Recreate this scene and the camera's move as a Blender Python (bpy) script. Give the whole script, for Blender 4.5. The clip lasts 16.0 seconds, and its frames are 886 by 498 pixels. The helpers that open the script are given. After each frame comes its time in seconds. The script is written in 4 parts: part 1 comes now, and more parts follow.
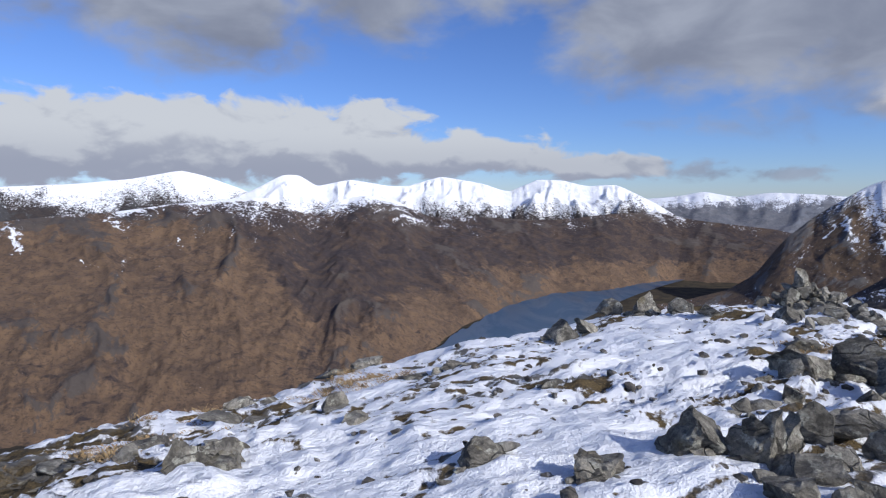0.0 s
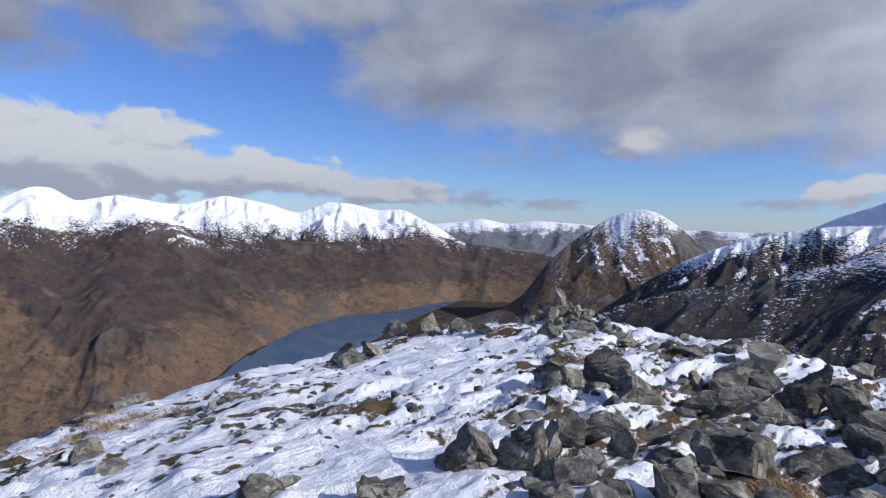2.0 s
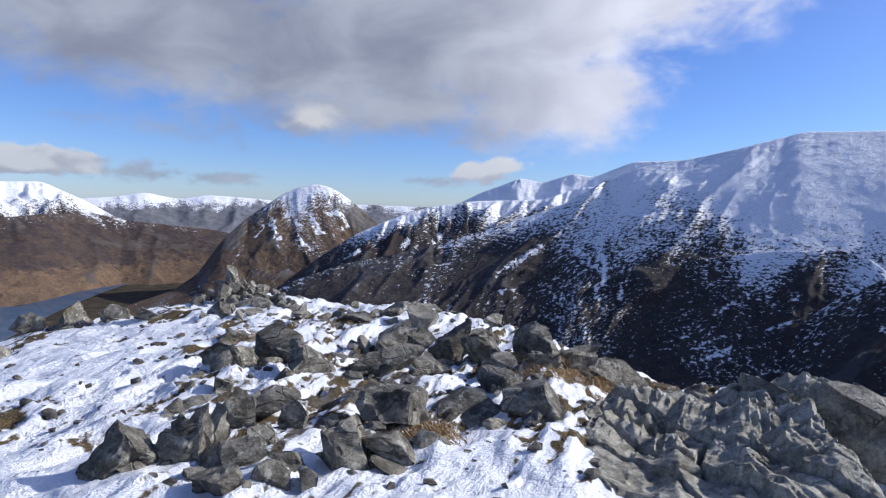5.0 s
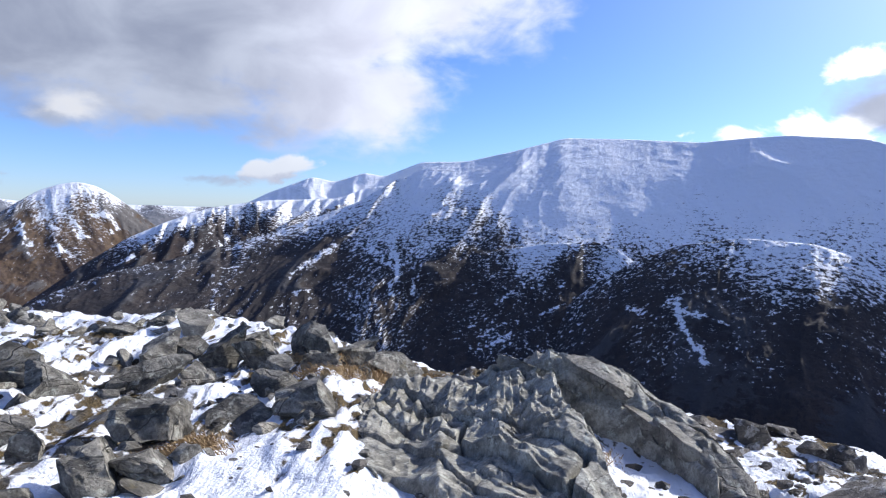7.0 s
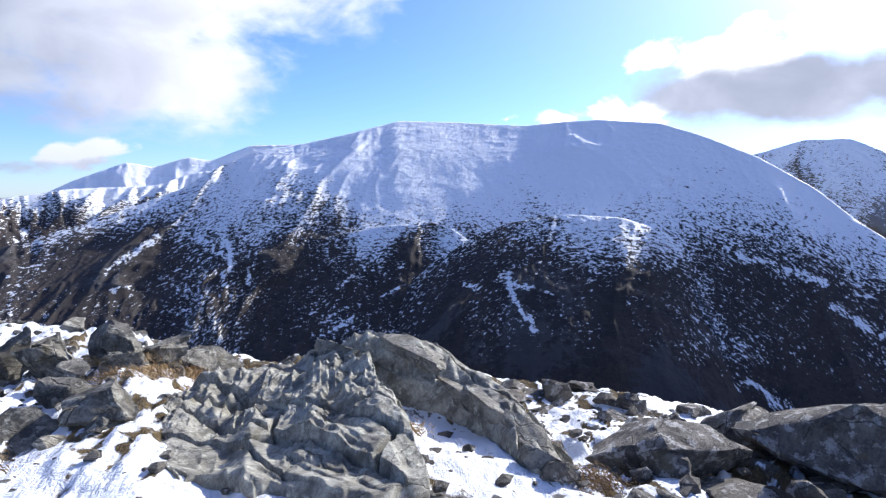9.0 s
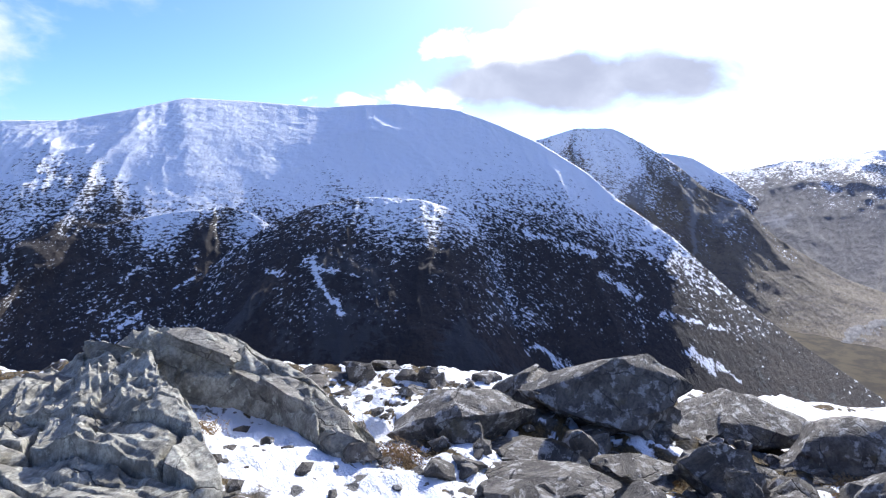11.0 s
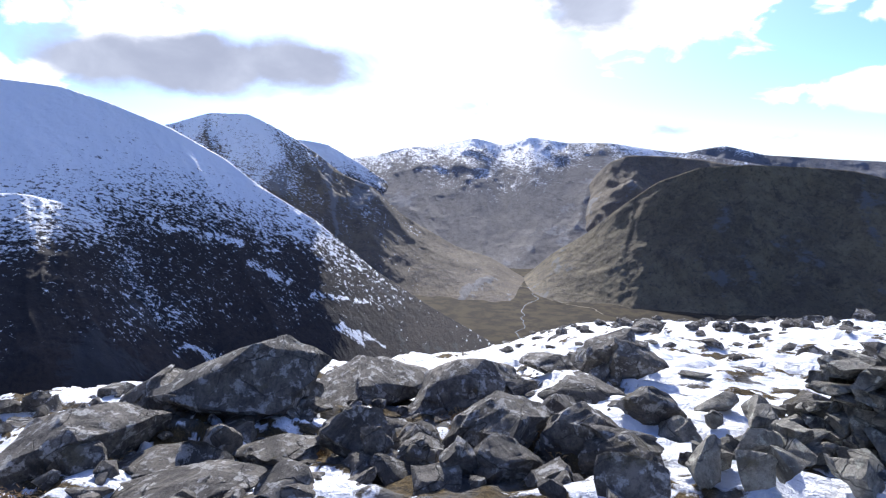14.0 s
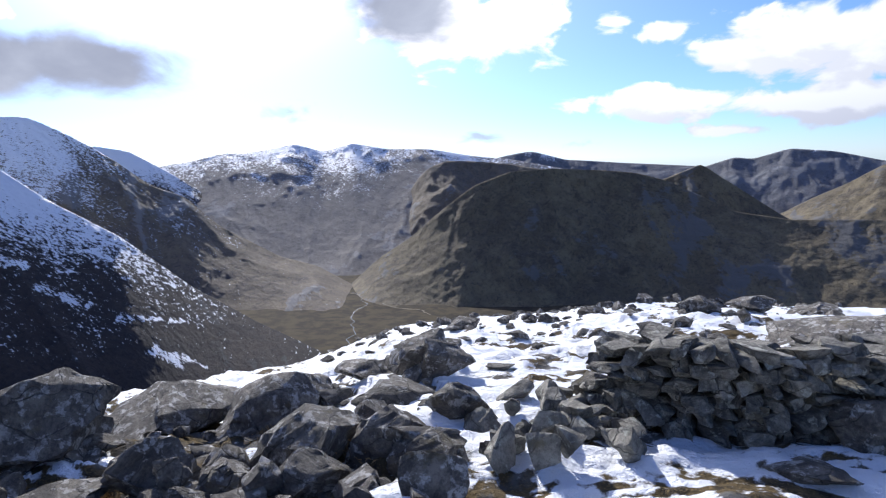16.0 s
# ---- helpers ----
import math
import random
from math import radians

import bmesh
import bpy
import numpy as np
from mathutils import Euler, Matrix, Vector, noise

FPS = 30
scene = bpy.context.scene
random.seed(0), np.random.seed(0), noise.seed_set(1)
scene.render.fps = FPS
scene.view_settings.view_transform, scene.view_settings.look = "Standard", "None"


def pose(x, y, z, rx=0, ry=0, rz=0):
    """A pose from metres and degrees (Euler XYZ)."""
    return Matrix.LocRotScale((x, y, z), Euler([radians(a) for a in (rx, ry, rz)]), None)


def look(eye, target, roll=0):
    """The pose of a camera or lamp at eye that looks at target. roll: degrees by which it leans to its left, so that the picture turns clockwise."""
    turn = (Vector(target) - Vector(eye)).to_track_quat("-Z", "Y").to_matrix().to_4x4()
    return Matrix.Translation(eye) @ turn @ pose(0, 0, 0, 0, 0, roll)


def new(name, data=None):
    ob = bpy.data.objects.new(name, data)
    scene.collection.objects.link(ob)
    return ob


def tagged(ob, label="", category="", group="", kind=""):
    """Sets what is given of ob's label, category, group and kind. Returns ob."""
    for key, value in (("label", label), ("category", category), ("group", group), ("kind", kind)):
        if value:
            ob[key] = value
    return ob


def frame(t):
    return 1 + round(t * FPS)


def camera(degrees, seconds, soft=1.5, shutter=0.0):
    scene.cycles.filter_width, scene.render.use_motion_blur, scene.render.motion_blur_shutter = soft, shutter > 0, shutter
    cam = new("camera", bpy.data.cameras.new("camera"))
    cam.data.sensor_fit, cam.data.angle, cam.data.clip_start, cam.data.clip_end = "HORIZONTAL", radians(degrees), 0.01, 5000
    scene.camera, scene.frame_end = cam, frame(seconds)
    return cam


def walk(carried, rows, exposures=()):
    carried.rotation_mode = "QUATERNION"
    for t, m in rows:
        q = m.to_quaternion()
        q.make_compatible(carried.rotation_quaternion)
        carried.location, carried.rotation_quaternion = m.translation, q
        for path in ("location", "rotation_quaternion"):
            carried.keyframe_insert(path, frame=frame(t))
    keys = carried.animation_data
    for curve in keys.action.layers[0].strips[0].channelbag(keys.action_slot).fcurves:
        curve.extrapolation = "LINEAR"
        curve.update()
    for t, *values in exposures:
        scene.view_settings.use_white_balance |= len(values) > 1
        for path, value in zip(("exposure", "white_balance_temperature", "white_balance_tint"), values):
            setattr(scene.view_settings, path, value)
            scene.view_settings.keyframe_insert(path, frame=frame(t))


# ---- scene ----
# ---- camera and walk: a slow turn on a mountain top ----
cam = camera(71.26, 16.0, soft=1.2)
ROWS = [
    (0.0, 0.000, -0.000, 1.600, 85.00, 0.00, -0.00),
    (0.5, 0.051, 0.006, 1.602, 85.34, -0.15, -4.60),
    (1.0, 0.072, 0.008, 1.602, 86.90, -0.93, -8.99),
    (1.5, 0.060, 0.028, 1.606, 87.21, -1.54, -13.67),
    (2.0, 0.053, 0.056, 1.605, 87.35, -1.50, -19.27),
    (2.5, 0.066, 0.078, 1.603, 87.18, -1.31, -24.21),
    (3.0, 0.090, 0.098, 1.595, 86.74, -1.29, -29.06),
    (3.5, 0.113, 0.109, 1.593, 86.34, -1.11, -34.32),
    (4.0, 0.132, 0.101, 1.591, 86.02, -1.12, -39.17),
    (6.5, 0.221, -0.070, 1.591, 86.14, -1.53, -62.90),
    (7.0, 0.236, -0.134, 1.594, 86.14, -1.14, -67.51),
    (7.5, 0.245, -0.202, 1.591, 85.64, -0.68, -70.78),
    (8.0, 0.250, -0.280, 1.596, 85.13, 0.07, -74.68),
    (8.5, 0.242, -0.355, 1.601, 85.27, 0.38, -78.49),
    (9.0, 0.255, -0.385, 1.600, 84.70, 0.18, -82.48),
    (11.5, 0.334, -0.470, 1.576, 83.00, 0.37, -106.33),
    (12.0, 0.346, -0.481, 1.569, 82.99, 0.65, -112.49),
    (12.5, 0.350, -0.497, 1.554, 82.79, 1.05, -117.75),
    (13.0, 0.359, -0.509, 1.545, 82.45, 1.12, -122.85),
    (13.5, 0.362, -0.544, 1.543, 82.26, 1.56, -127.13),
    (14.0, 0.319, -0.611, 1.543, 81.58, 0.68, -132.74),
    (14.5, 0.284, -0.664, 1.536, 81.99, 0.65, -136.79),
    (15.0, 0.236, -0.711, 1.543, 82.29, 0.49, -140.14),
    (15.5, 0.198, -0.741, 1.543, 82.00, 0.66, -144.05),
    (16.0, 0.193, -0.740, 1.543, 81.88, 1.22, -148.97),
]
EXPOSURES = [(0.0, -0.31), (4.0, -0.23), (7.0, 0.25), (9.0, 0.48), (12.0, 0.68), (14.0, 0.42), (16.0, 0.14)]
walk(cam, [(t, pose(x, y, z, rx, ry, rz)) for t, x, y, z, rx, ry, rz in ROWS], EXPOSURES)


# ---- light: sun and sky with broken cloud ----
SUN_AZ, SUN_EL = 129.4, 29.5

sun_data = bpy.data.lights.new("sun", "SUN")
sun_data.energy, sun_data.angle, sun_data.color = 5.0, radians(0.55), (0.985, 0.96, 0.93)
sun = new("sun", sun_data)
sun_way = Vector((math.sin(radians(SUN_AZ)) * math.cos(radians(SUN_EL)), math.cos(radians(SUN_AZ)) * math.cos(radians(SUN_EL)), math.sin(radians(SUN_EL))))
sun.matrix_world = look(sun_way * 50, (0, 0, 0))


class Nodes:
    """Short spelling for node trees."""

    def __init__(self, tree):
        self.t = tree
        tree.nodes.clear()

    def add(self, kind, ins=(), **props):
        n = self.t.nodes.new(kind)
        for k, v in props.items():
            setattr(n, k, v)
        pairs = ins.items() if isinstance(ins, dict) else enumerate(ins)
        for k, v in pairs:
            if v is None:
                continue
            if isinstance(v, bpy.types.NodeSocket):
                self.t.links.new(v, n.inputs[k])
            else:
                n.inputs[k].default_value = v
        return n

    def math(self, op, *ins, clamp=False):
        return self.add("ShaderNodeMath", ins, operation=op, use_clamp=clamp).outputs[0]

    def vec(self, op, *ins):
        n = self.add("ShaderNodeVectorMath", ins, operation=op)
        return n.outputs[1] if op in ("LENGTH", "DISTANCE", "DOT_PRODUCT") else n.outputs[0]

    def step(self, v, a, b, lo=0.0, hi=1.0):
        return self.add("ShaderNodeMapRange", (v, a, b, lo, hi), interpolation_type="SMOOTHSTEP").outputs[0]

    def noise(self, co, scale, detail=4.0, rough=0.55, warp=0.0):
        return self.add("ShaderNodeTexNoise", {"Vector": co, "Scale": scale, "Detail": detail, "Roughness": rough, "Distortion": warp}).outputs[0]

    def mix(self, f, a, b):
        n = self.add("ShaderNodeMix", data_type="RGBA")
        for k, v in ((0, f), (6, a), (7, b)):
            if isinstance(v, bpy.types.NodeSocket):
                self.t.links.new(v, n.inputs[k])
            else:
                n.inputs[k].default_value = v if k == 0 else (*v, 1)
        return n.outputs[2]


world = bpy.data.worlds.new("sky")
scene.world = world
world.use_nodes = True
w = Nodes(world.node_tree)
sky = w.add("ShaderNodeTexSky", sky_type="NISHITA", sun_disc=False, sun_elevation=radians(SUN_EL), sun_rotation=radians(SUN_AZ), altitude=900.0, air_density=1.0, dust_density=0.15, ozone_density=2.5).outputs[0]
sky = w.vec("MULTIPLY", sky, (0.88, 1.14, 1.82))
way = w.add("ShaderNodeTexCoord").outputs["Generated"]
turned = w.add("ShaderNodeVectorRotate", {"Vector": way, "Axis": (0, 0, 1), "Angle": radians(75)}, rotation_type="AXIS_ANGLE").outputs[0]
part3 = w.add("ShaderNodeSeparateXYZ", (turned,))
azim = w.math("ADD", w.math("MULTIPLY", w.math("ARCTAN2", part3.outputs[0], part3.outputs[1]), 180 / math.pi), 75.0)
elev = w.math("MULTIPLY", w.math("ARCSINE", part3.outputs[2]), 180 / math.pi)
spot = w.add("ShaderNodeCombineXYZ", (azim, elev, 0.0)).outputs[0]
above = w.vec("ADD", spot, (0.9, 1.3, 0.0))


def billow(at, seed, scale=1.0):
    """Rounded cloud lumps over azimuth and elevation."""
    p = w.vec("ADD", w.vec("MULTIPLY", at, (0.085, 0.15, 0.0)), (seed, 0.0, seed * 0.7))
    return w.noise(p, 1.25 * scale, 7.0, 0.52, 0.35)


def bank_depth(at, banks):
    """How deep a sight line lies inside a group of rounded clouds, 0 at the rim."""
    depth = None
    for az, el, wide, high, thick in banks:
        off = w.vec("MULTIPLY", w.vec("SUBTRACT", at, (az, el, 0)), (1 / wide, 1 / high, 0))
        d = w.math("MULTIPLY", w.math("SUBTRACT", 1.0, w.vec("LENGTH", off)), thick)
        depth = d if depth is None else w.math("MAXIMUM", depth, d)
    return depth


def dense(at, banks, seed, rag, scale=1.0):
    return w.math("ADD", bank_depth(at, banks), w.math("MULTIPLY", w.math("SUBTRACT", billow(at, seed, scale), 0.5), rag))


# azimuth, elevation, half width, half height (degrees), thickness
GREY = [
    (-24, 20, 20, 10.0, 1.5), (-8, 17.5, 13, 5.2, 1.0), (-18, 14, 10, 4.4, 0.9),
    (24, 14.5, 16, 8.6, 1.5), (38, 13, 16, 8.6, 1.5), (46, 14.5, 13, 8.2, 1.6), (56, 14.5, 12, 6.0, 1.5), (52, 12, 9, 5.6, 1.2), (47, 9.2, 7, 3.6, 1.2), (58, 10, 12.5, 6.4, 1.4), (62, 18.5, 17, 6.0, 1.3), (30, 24, 30, 9, 1.4), (6, 20.5, 15, 6.2, 1.1),
    (104.5, 8.2, 6, 2.8, 1.3), (112, 8.0, 9, 3.0, 1.6), (119.5, 8.3, 8, 2.7, 1.4), (146, 12.8, 6.0, 3.3, 1.2), 
]
WHITE = [
    (-36, 4.2, 12, 4.2, 1.3), (-25, 4.7, 11, 4.1, 1.3), (-14, 4.3, 11, 3.9, 1.2), (-7, 4.4, 7, 3.7, 1.1), (3, 3.4, 11, 2.3, 0.9), (12, 2.5, 8, 1.2, 0.6),
    (52, 2.9, 3.6, 1.3, 0.6), (101, 11.6, 3, 1.7, 0.6),
]
WHITE += [
    (97, 6.6, 6, 1.3, 0.5), (108, 10.5, 7, 2.8, 0.7), (152, 11.5, 8.5, 4.2, 0.9), (164, 11.4, 2.8, 1.2, 0.5), (168, 10.2, 2.4, 1.0, 0.5),
    (169, 4.5, 7.5, 1.5, 0.8), (180, 3.9, 7.5, 1.7, 0.8), (180, 8.3, 8.5, 3.2, 0.9), (173.5, 2.0, 3.6, 0.7, 0.6),
    (215, 12, 22, 6, 1.0), (262, 9, 26, 5, 1.0), (240, 42, 30, 14, 1.0),
]
WISPS = [
    (22, 2.0, 4.8, 0.9, 0.55), (29, 1.7, 4.0, 0.8, 0.55), (18, 2.6, 3, 1.1, 0.5), (49, 2.0, 4, 0.6, 0.45),
    (136, 4.6, 3.0, 0.9, 0.4), (152.4, 2.1, 2.8, 0.6, 0.4), (161, 1.3, 2.6, 0.45, 0.4),
]
PUFFS = [(36.4, 7.2, 3.0, 1.7, 0.8)]
d_puff, d_puff_up = dense(spot, PUFFS, 7.4, 1.5, 2.0), dense(above, PUFFS, 7.4, 1.5, 2.0)
d_grey, d_white = dense(spot, GREY, 1.7, 1.75), dense(spot, WHITE, 5.2, 1.9, 2.1)
d_white_up = dense(above, WHITE, 5.2, 1.9, 2.1)
d_grey = w.math("ADD", d_grey, w.math("MULTIPLY", w.math("SUBTRACT", billow(spot, 3.3, 3.2), 0.5), 0.75))
cover_wisp = w.step(dense(spot, WISPS, 4.4, 1.5, 4.5), 0.0, 0.55, 0.0, 0.75)
cover_grey, cover_white = w.step(d_grey, -0.08, 0.75), w.step(d_white, -0.02, 0.24)
mottle = w.step(billow(spot, 9.1, 1.0), 0.26, 0.76)
lit = w.math("ADD", w.math("MULTIPLY", w.step(w.math("SUBTRACT", d_white, d_white_up), -0.26, 0.26), 0.6), w.step(elev, 2.2, 6.0, 0.0, 0.4))
# towards the sun the thin cloud and the air itself shine
sunward = w.math("MAXIMUM", w.vec("DOT_PRODUCT", way, tuple(sun_way)), 0.0)
glare, glow, side = w.math("POWER", sunward, 5.0), w.math("POWER", sunward, 36.0), w.math("POWER", sunward, 1.5)


def lightened(colour, amount):
    n = w.add("ShaderNodeVectorMath", ((1.02, 1.0, 1.10),), operation="SCALE")
    w.t.links.new(amount, n.inputs["Scale"])
    return w.vec("ADD", colour, n.outputs[0])


grey_col = lightened(w.mix(mottle, (3.0, 3.45, 4.8), (5.3, 5.9, 7.4)), w.math("ADD", w.math("MULTIPLY", side, 1.2), w.math("MULTIPLY", w.step(azim, 45.0, 66.0), w.step(azim, 96.0, 84.0, 0.0, 4.4))))
white_col = lightened(w.mix(lit, (4.7, 5.2, 6.7), (8.4, 8.95, 9.9)), w.math("ADD", w.math("MULTIPLY", glare, 9.0), w.math("MULTIPLY", side, 3.5)))
clear = lightened(sky, w.math("ADD", w.math("MULTIPLY", glow, 30.0), w.math("MULTIPLY", w.math("POWER", sunward, 7.0), 6.3)))


def over(f, below, top):
    n = w.mix(f, (0, 0, 0), (1, 1, 1)).node
    w.t.links.new(below, n.inputs[6])
    w.t.links.new(top, n.inputs[7])
    return n.outputs[2]


puff_col = w.mix(w.step(w.math("SUBTRACT", d_puff, d_puff_up), -0.25, 0.35), (4.6, 4.9, 5.7), (8.6, 8.7, 9.1))
final = over(w.step(d_puff, 0.0, 0.7, 0.0, 0.75), over(cover_grey, over(cover_wisp, over(cover_white, clear, white_col), grey_col), grey_col), puff_col)
back = w.add("ShaderNodeBackground", (final, 0.086))
w.add("ShaderNodeOutputWorld", (back.outputs[0],))

# ---- materials ----


def material(name):
    m = bpy.data.materials.new(name)
    m.use_nodes = True
    n = Nodes(m.node_tree)
    return m, n


def finish(n, colour, rough, bump=None, dist=0.02, strength=0.6, **more):
    ins = {"Base Color": colour, "Roughness": rough}
    ins.update(more)
    if bump is not None:
        ins["Normal"] = n.add("ShaderNodeBump", {"Strength": strength, "Distance": dist, "Height": bump}).outputs[0]
    b = n.add("ShaderNodeBsdfPrincipled", ins)
    n.add("ShaderNodeOutputMaterial", (b.outputs[0],))
    return b


def hill_material(name, grass, heath, rock, snow_edge=0.5, fleck=1.0):
    """Rough hill ground: dead grass, heather, bare rock and snow lying along the terraces."""
    m, n = material(name)
    co = n.add("ShaderNodeTexCoord").outputs["Object"]
    along = n.add("ShaderNodeAttribute", attribute_name="along").outputs["Fac"]
    ledge = n.add("ShaderNodeAttribute", attribute_name="ledge").outputs["Fac"]
    shade_cover = n.add("ShaderNodeAttribute", attribute_name="heath").outputs["Fac"]
    terrace = n.add("ShaderNodeCombineXYZ", (along, ledge, 0.0)).outputs[0]
    flat = n.vec("MULTIPLY", co, (1, 1, 0.6))
    big = n.noise(flat, 0.0045, 5.0, 0.6, 0.4)
    mid = n.noise(flat, 0.030, 7.0, 0.68, 0.6)
    fine = n.noise(n.vec("MULTIPLY", terrace, (1 / 26, 1 / 11, 1)), 1.0, 8.0, 0.70, 0.5)
    dash = n.noise(n.vec("MULTIPLY", terrace, (1 / 11, 1 / 4.5, 1)), 1.0, 7.0, 0.72, 0.35)
    speck = n.noise(flat, 0.11, 7.0, 0.75)
    # the heath attribute adds both heather and painted cloud shade
    moor = n.math("ADD", n.math("ADD", big, shade_cover), n.math("MULTIPLY", n.math("SUBTRACT", mid, 0.5), 1.0))
    col = n.mix(n.step(moor, 0.40, 0.66), grass, heath)
    col = n.mix(n.step(n.noise(flat, 0.011, 8.0, 0.7, 0.8), 0.44, 0.60, 0.0, 0.75), col, tuple(0.45 * c + 0.35 * d for c, d in zip(grass, heath)))
    col = n.mix(n.step(mid, 0.55, 0.70, 0.0, 0.8), col, tuple(c * 0.62 for c in heath))
    col = n.mix(n.step(fine, 0.52, 0.68, 0.0, 0.7), col, tuple(0.55 * c + 0.6 * d for c, d in zip(grass, heath)))
    col = n.mix(n.step(speck, 0.50, 0.62, 0.0, 0.6), col, tuple(c * 0.55 for c in heath))
    att = n.add("ShaderNodeAttribute", attribute_name="crag").outputs["Fac"]
    stone = n.step(n.math("ADD", att, n.math("MULTIPLY", n.math("SUBTRACT", fine, 0.5), 1.6)), 0.55, 0.8)
    col = n.mix(stone, col, rock)
    lie = n.add("ShaderNodeAttribute", attribute_name="snow").outputs["Fac"]
    spread = n.math("ADD", n.math("MULTIPLY", n.math("SUBTRACT", fine, 0.5), 1.2 * fleck), n.math("MULTIPLY", n.math("SUBTRACT", mid, 0.5), 0.5 * fleck))
    ragged = n.math("ADD", lie, n.math("ADD", spread, n.math("MULTIPLY", n.math("SUBTRACT", dash, 0.5), 3.0 * fleck)))
    white = n.step(ragged, snow_edge - 0.09, snow_edge + 0.12)
    col = n.mix(white, col, (0.84, 0.86, 0.89))
    rough = n.mix(white, (0.9, 0.9, 0.9), (0.6, 0.6, 0.6))
    finish(n, col, rough, n.math("ADD", fine, mid), 6.0, 0.75)
    return m


BROWN = hill_material("brown_hill_grass", (0.135, 0.086, 0.047), (0.052, 0.034, 0.028), (0.11, 0.10, 0.092), fleck=0.7)
# grass and heather; the heather tone also paints a cloud's shadow
HEATH_SHADE = hill_material("heather_shade_and_grass", (0.158, 0.098, 0.055), (0.038, 0.027, 0.026), (0.075, 0.060, 0.050), fleck=0.7)
# heather colour lowered so that it holds the shade of cloud
DARK = hill_material("shade_dark_heather", (0.054, 0.037, 0.029), (0.027, 0.021, 0.022), (0.045, 0.043, 0.043), fleck=0.7)
SNOWY = hill_material("snow_and_scree", (0.046, 0.034, 0.028), (0.025, 0.022, 0.023), (0.050, 0.048, 0.049), fleck=0.85)
OLIVE = hill_material("olive_hill_grass", (0.190, 0.150, 0.100), (0.130, 0.106, 0.085), (0.20, 0.19, 0.18), fleck=0.8)
# scree and grass paled to grey: the valley haze is in the colour
HAZED_SCREE = hill_material("hazed_scree_and_grass", (0.195, 0.178, 0.165), (0.150, 0.140, 0.136), (0.22, 0.215, 0.215), fleck=0.8)
DUN = hill_material("dun_hill_grass", (0.195, 0.155, 0.088), (0.100, 0.080, 0.054), (0.13, 0.125, 0.115), fleck=0.6)
# blue of the distant air painted into the hills' own colour
FAR = hill_material("hazed_far_hills", (0.17, 0.17, 0.18), (0.12, 0.13, 0.15), (0.16, 0.17, 0.19), fleck=0.6)

# ---- land ----
rng = np.random.default_rng(7)


def lattice(ix, iy, seed):
    h = (ix.astype(np.int64) * 374761393 + iy.astype(np.int64) * 668265263 + seed * 974634777) & 0xFFFFFFFF
    h = ((h ^ (h >> 13)) * 1274126177) & 0xFFFFFFFF
    return ((h ^ (h >> 16)) & 0xFFFFFF) / float(0xFFFFFF)


def value_noise(x, y, seed=0):
    ix, iy = np.floor(x), np.floor(y)
    fx, fy = x - ix, y - iy
    fx, fy = fx * fx * fx * (fx * (fx * 6 - 15) + 10), fy * fy * fy * (fy * (fy * 6 - 15) + 10)
    a, b = lattice(ix, iy, seed), lattice(ix + 1, iy, seed)
    c, d = lattice(ix, iy + 1, seed), lattice(ix + 1, iy + 1, seed)
    return (a + (b - a) * fx) * (1 - fy) + (c + (d - c) * fx) * fy


def fbm(x, y, octaves=5, seed=0, gain=0.5):
    total, amp, norm = 0.0, 1.0, 0.0
    for i in range(octaves):
        total = total + amp * value_noise(x * 2.03**i + 17.3 * i, y * 2.03**i - 9.1 * i, seed + i)
        norm += amp
        amp *= gain
    return total / norm


def ridged(x, y, octaves=4, seed=0, gain=0.5):
    total, amp, norm = 0.0, 1.0, 0.0
    for i in range(octaves):
        total = total + amp * (1 - np.abs(2 * value_noise(x * 2.1**i + 5.7 * i, y * 2.1**i + 3.3 * i, seed + i) - 1))
        norm += amp
        amp *= gain
    return total / norm


def eroded(u, v, octaves=6, seed=0, lacunarity=2.1):
    """Sharp branching ridges with smooth hollows between them, 0 to about 1."""
    total, amp, norm, weight = 0.0, 1.0, 0.0, 1.0
    for i in range(octaves):
        n = 1 - np.abs(2 * value_noise(u * lacunarity**i + 7.9 * i, v * lacunarity**i - 4.3 * i, seed + i) - 1)
        n = n * n * weight
        total = total + n * amp
        norm += amp
        weight = np.clip(n * 1.9 + 0.12, 0, 1)
        amp *= 0.55
    return total / norm * 1.5


def smooth(v, a, b):
    t = np.clip((v - a) / (b - a), 0, 1)
    return t * t * (3 - 2 * t)


def curve(points, column, at):
    """A gentle curve through control points, the first column being the run."""
    xs, ys = np.array([p[0] for p in points], float), np.array([p[column] for p in points], float)
    v = np.interp(at, xs, ys)
    span = 0.4
    return 0.5 * v + 0.25 * (np.interp(at - span, xs, ys) + np.interp(at + span, xs, ys))


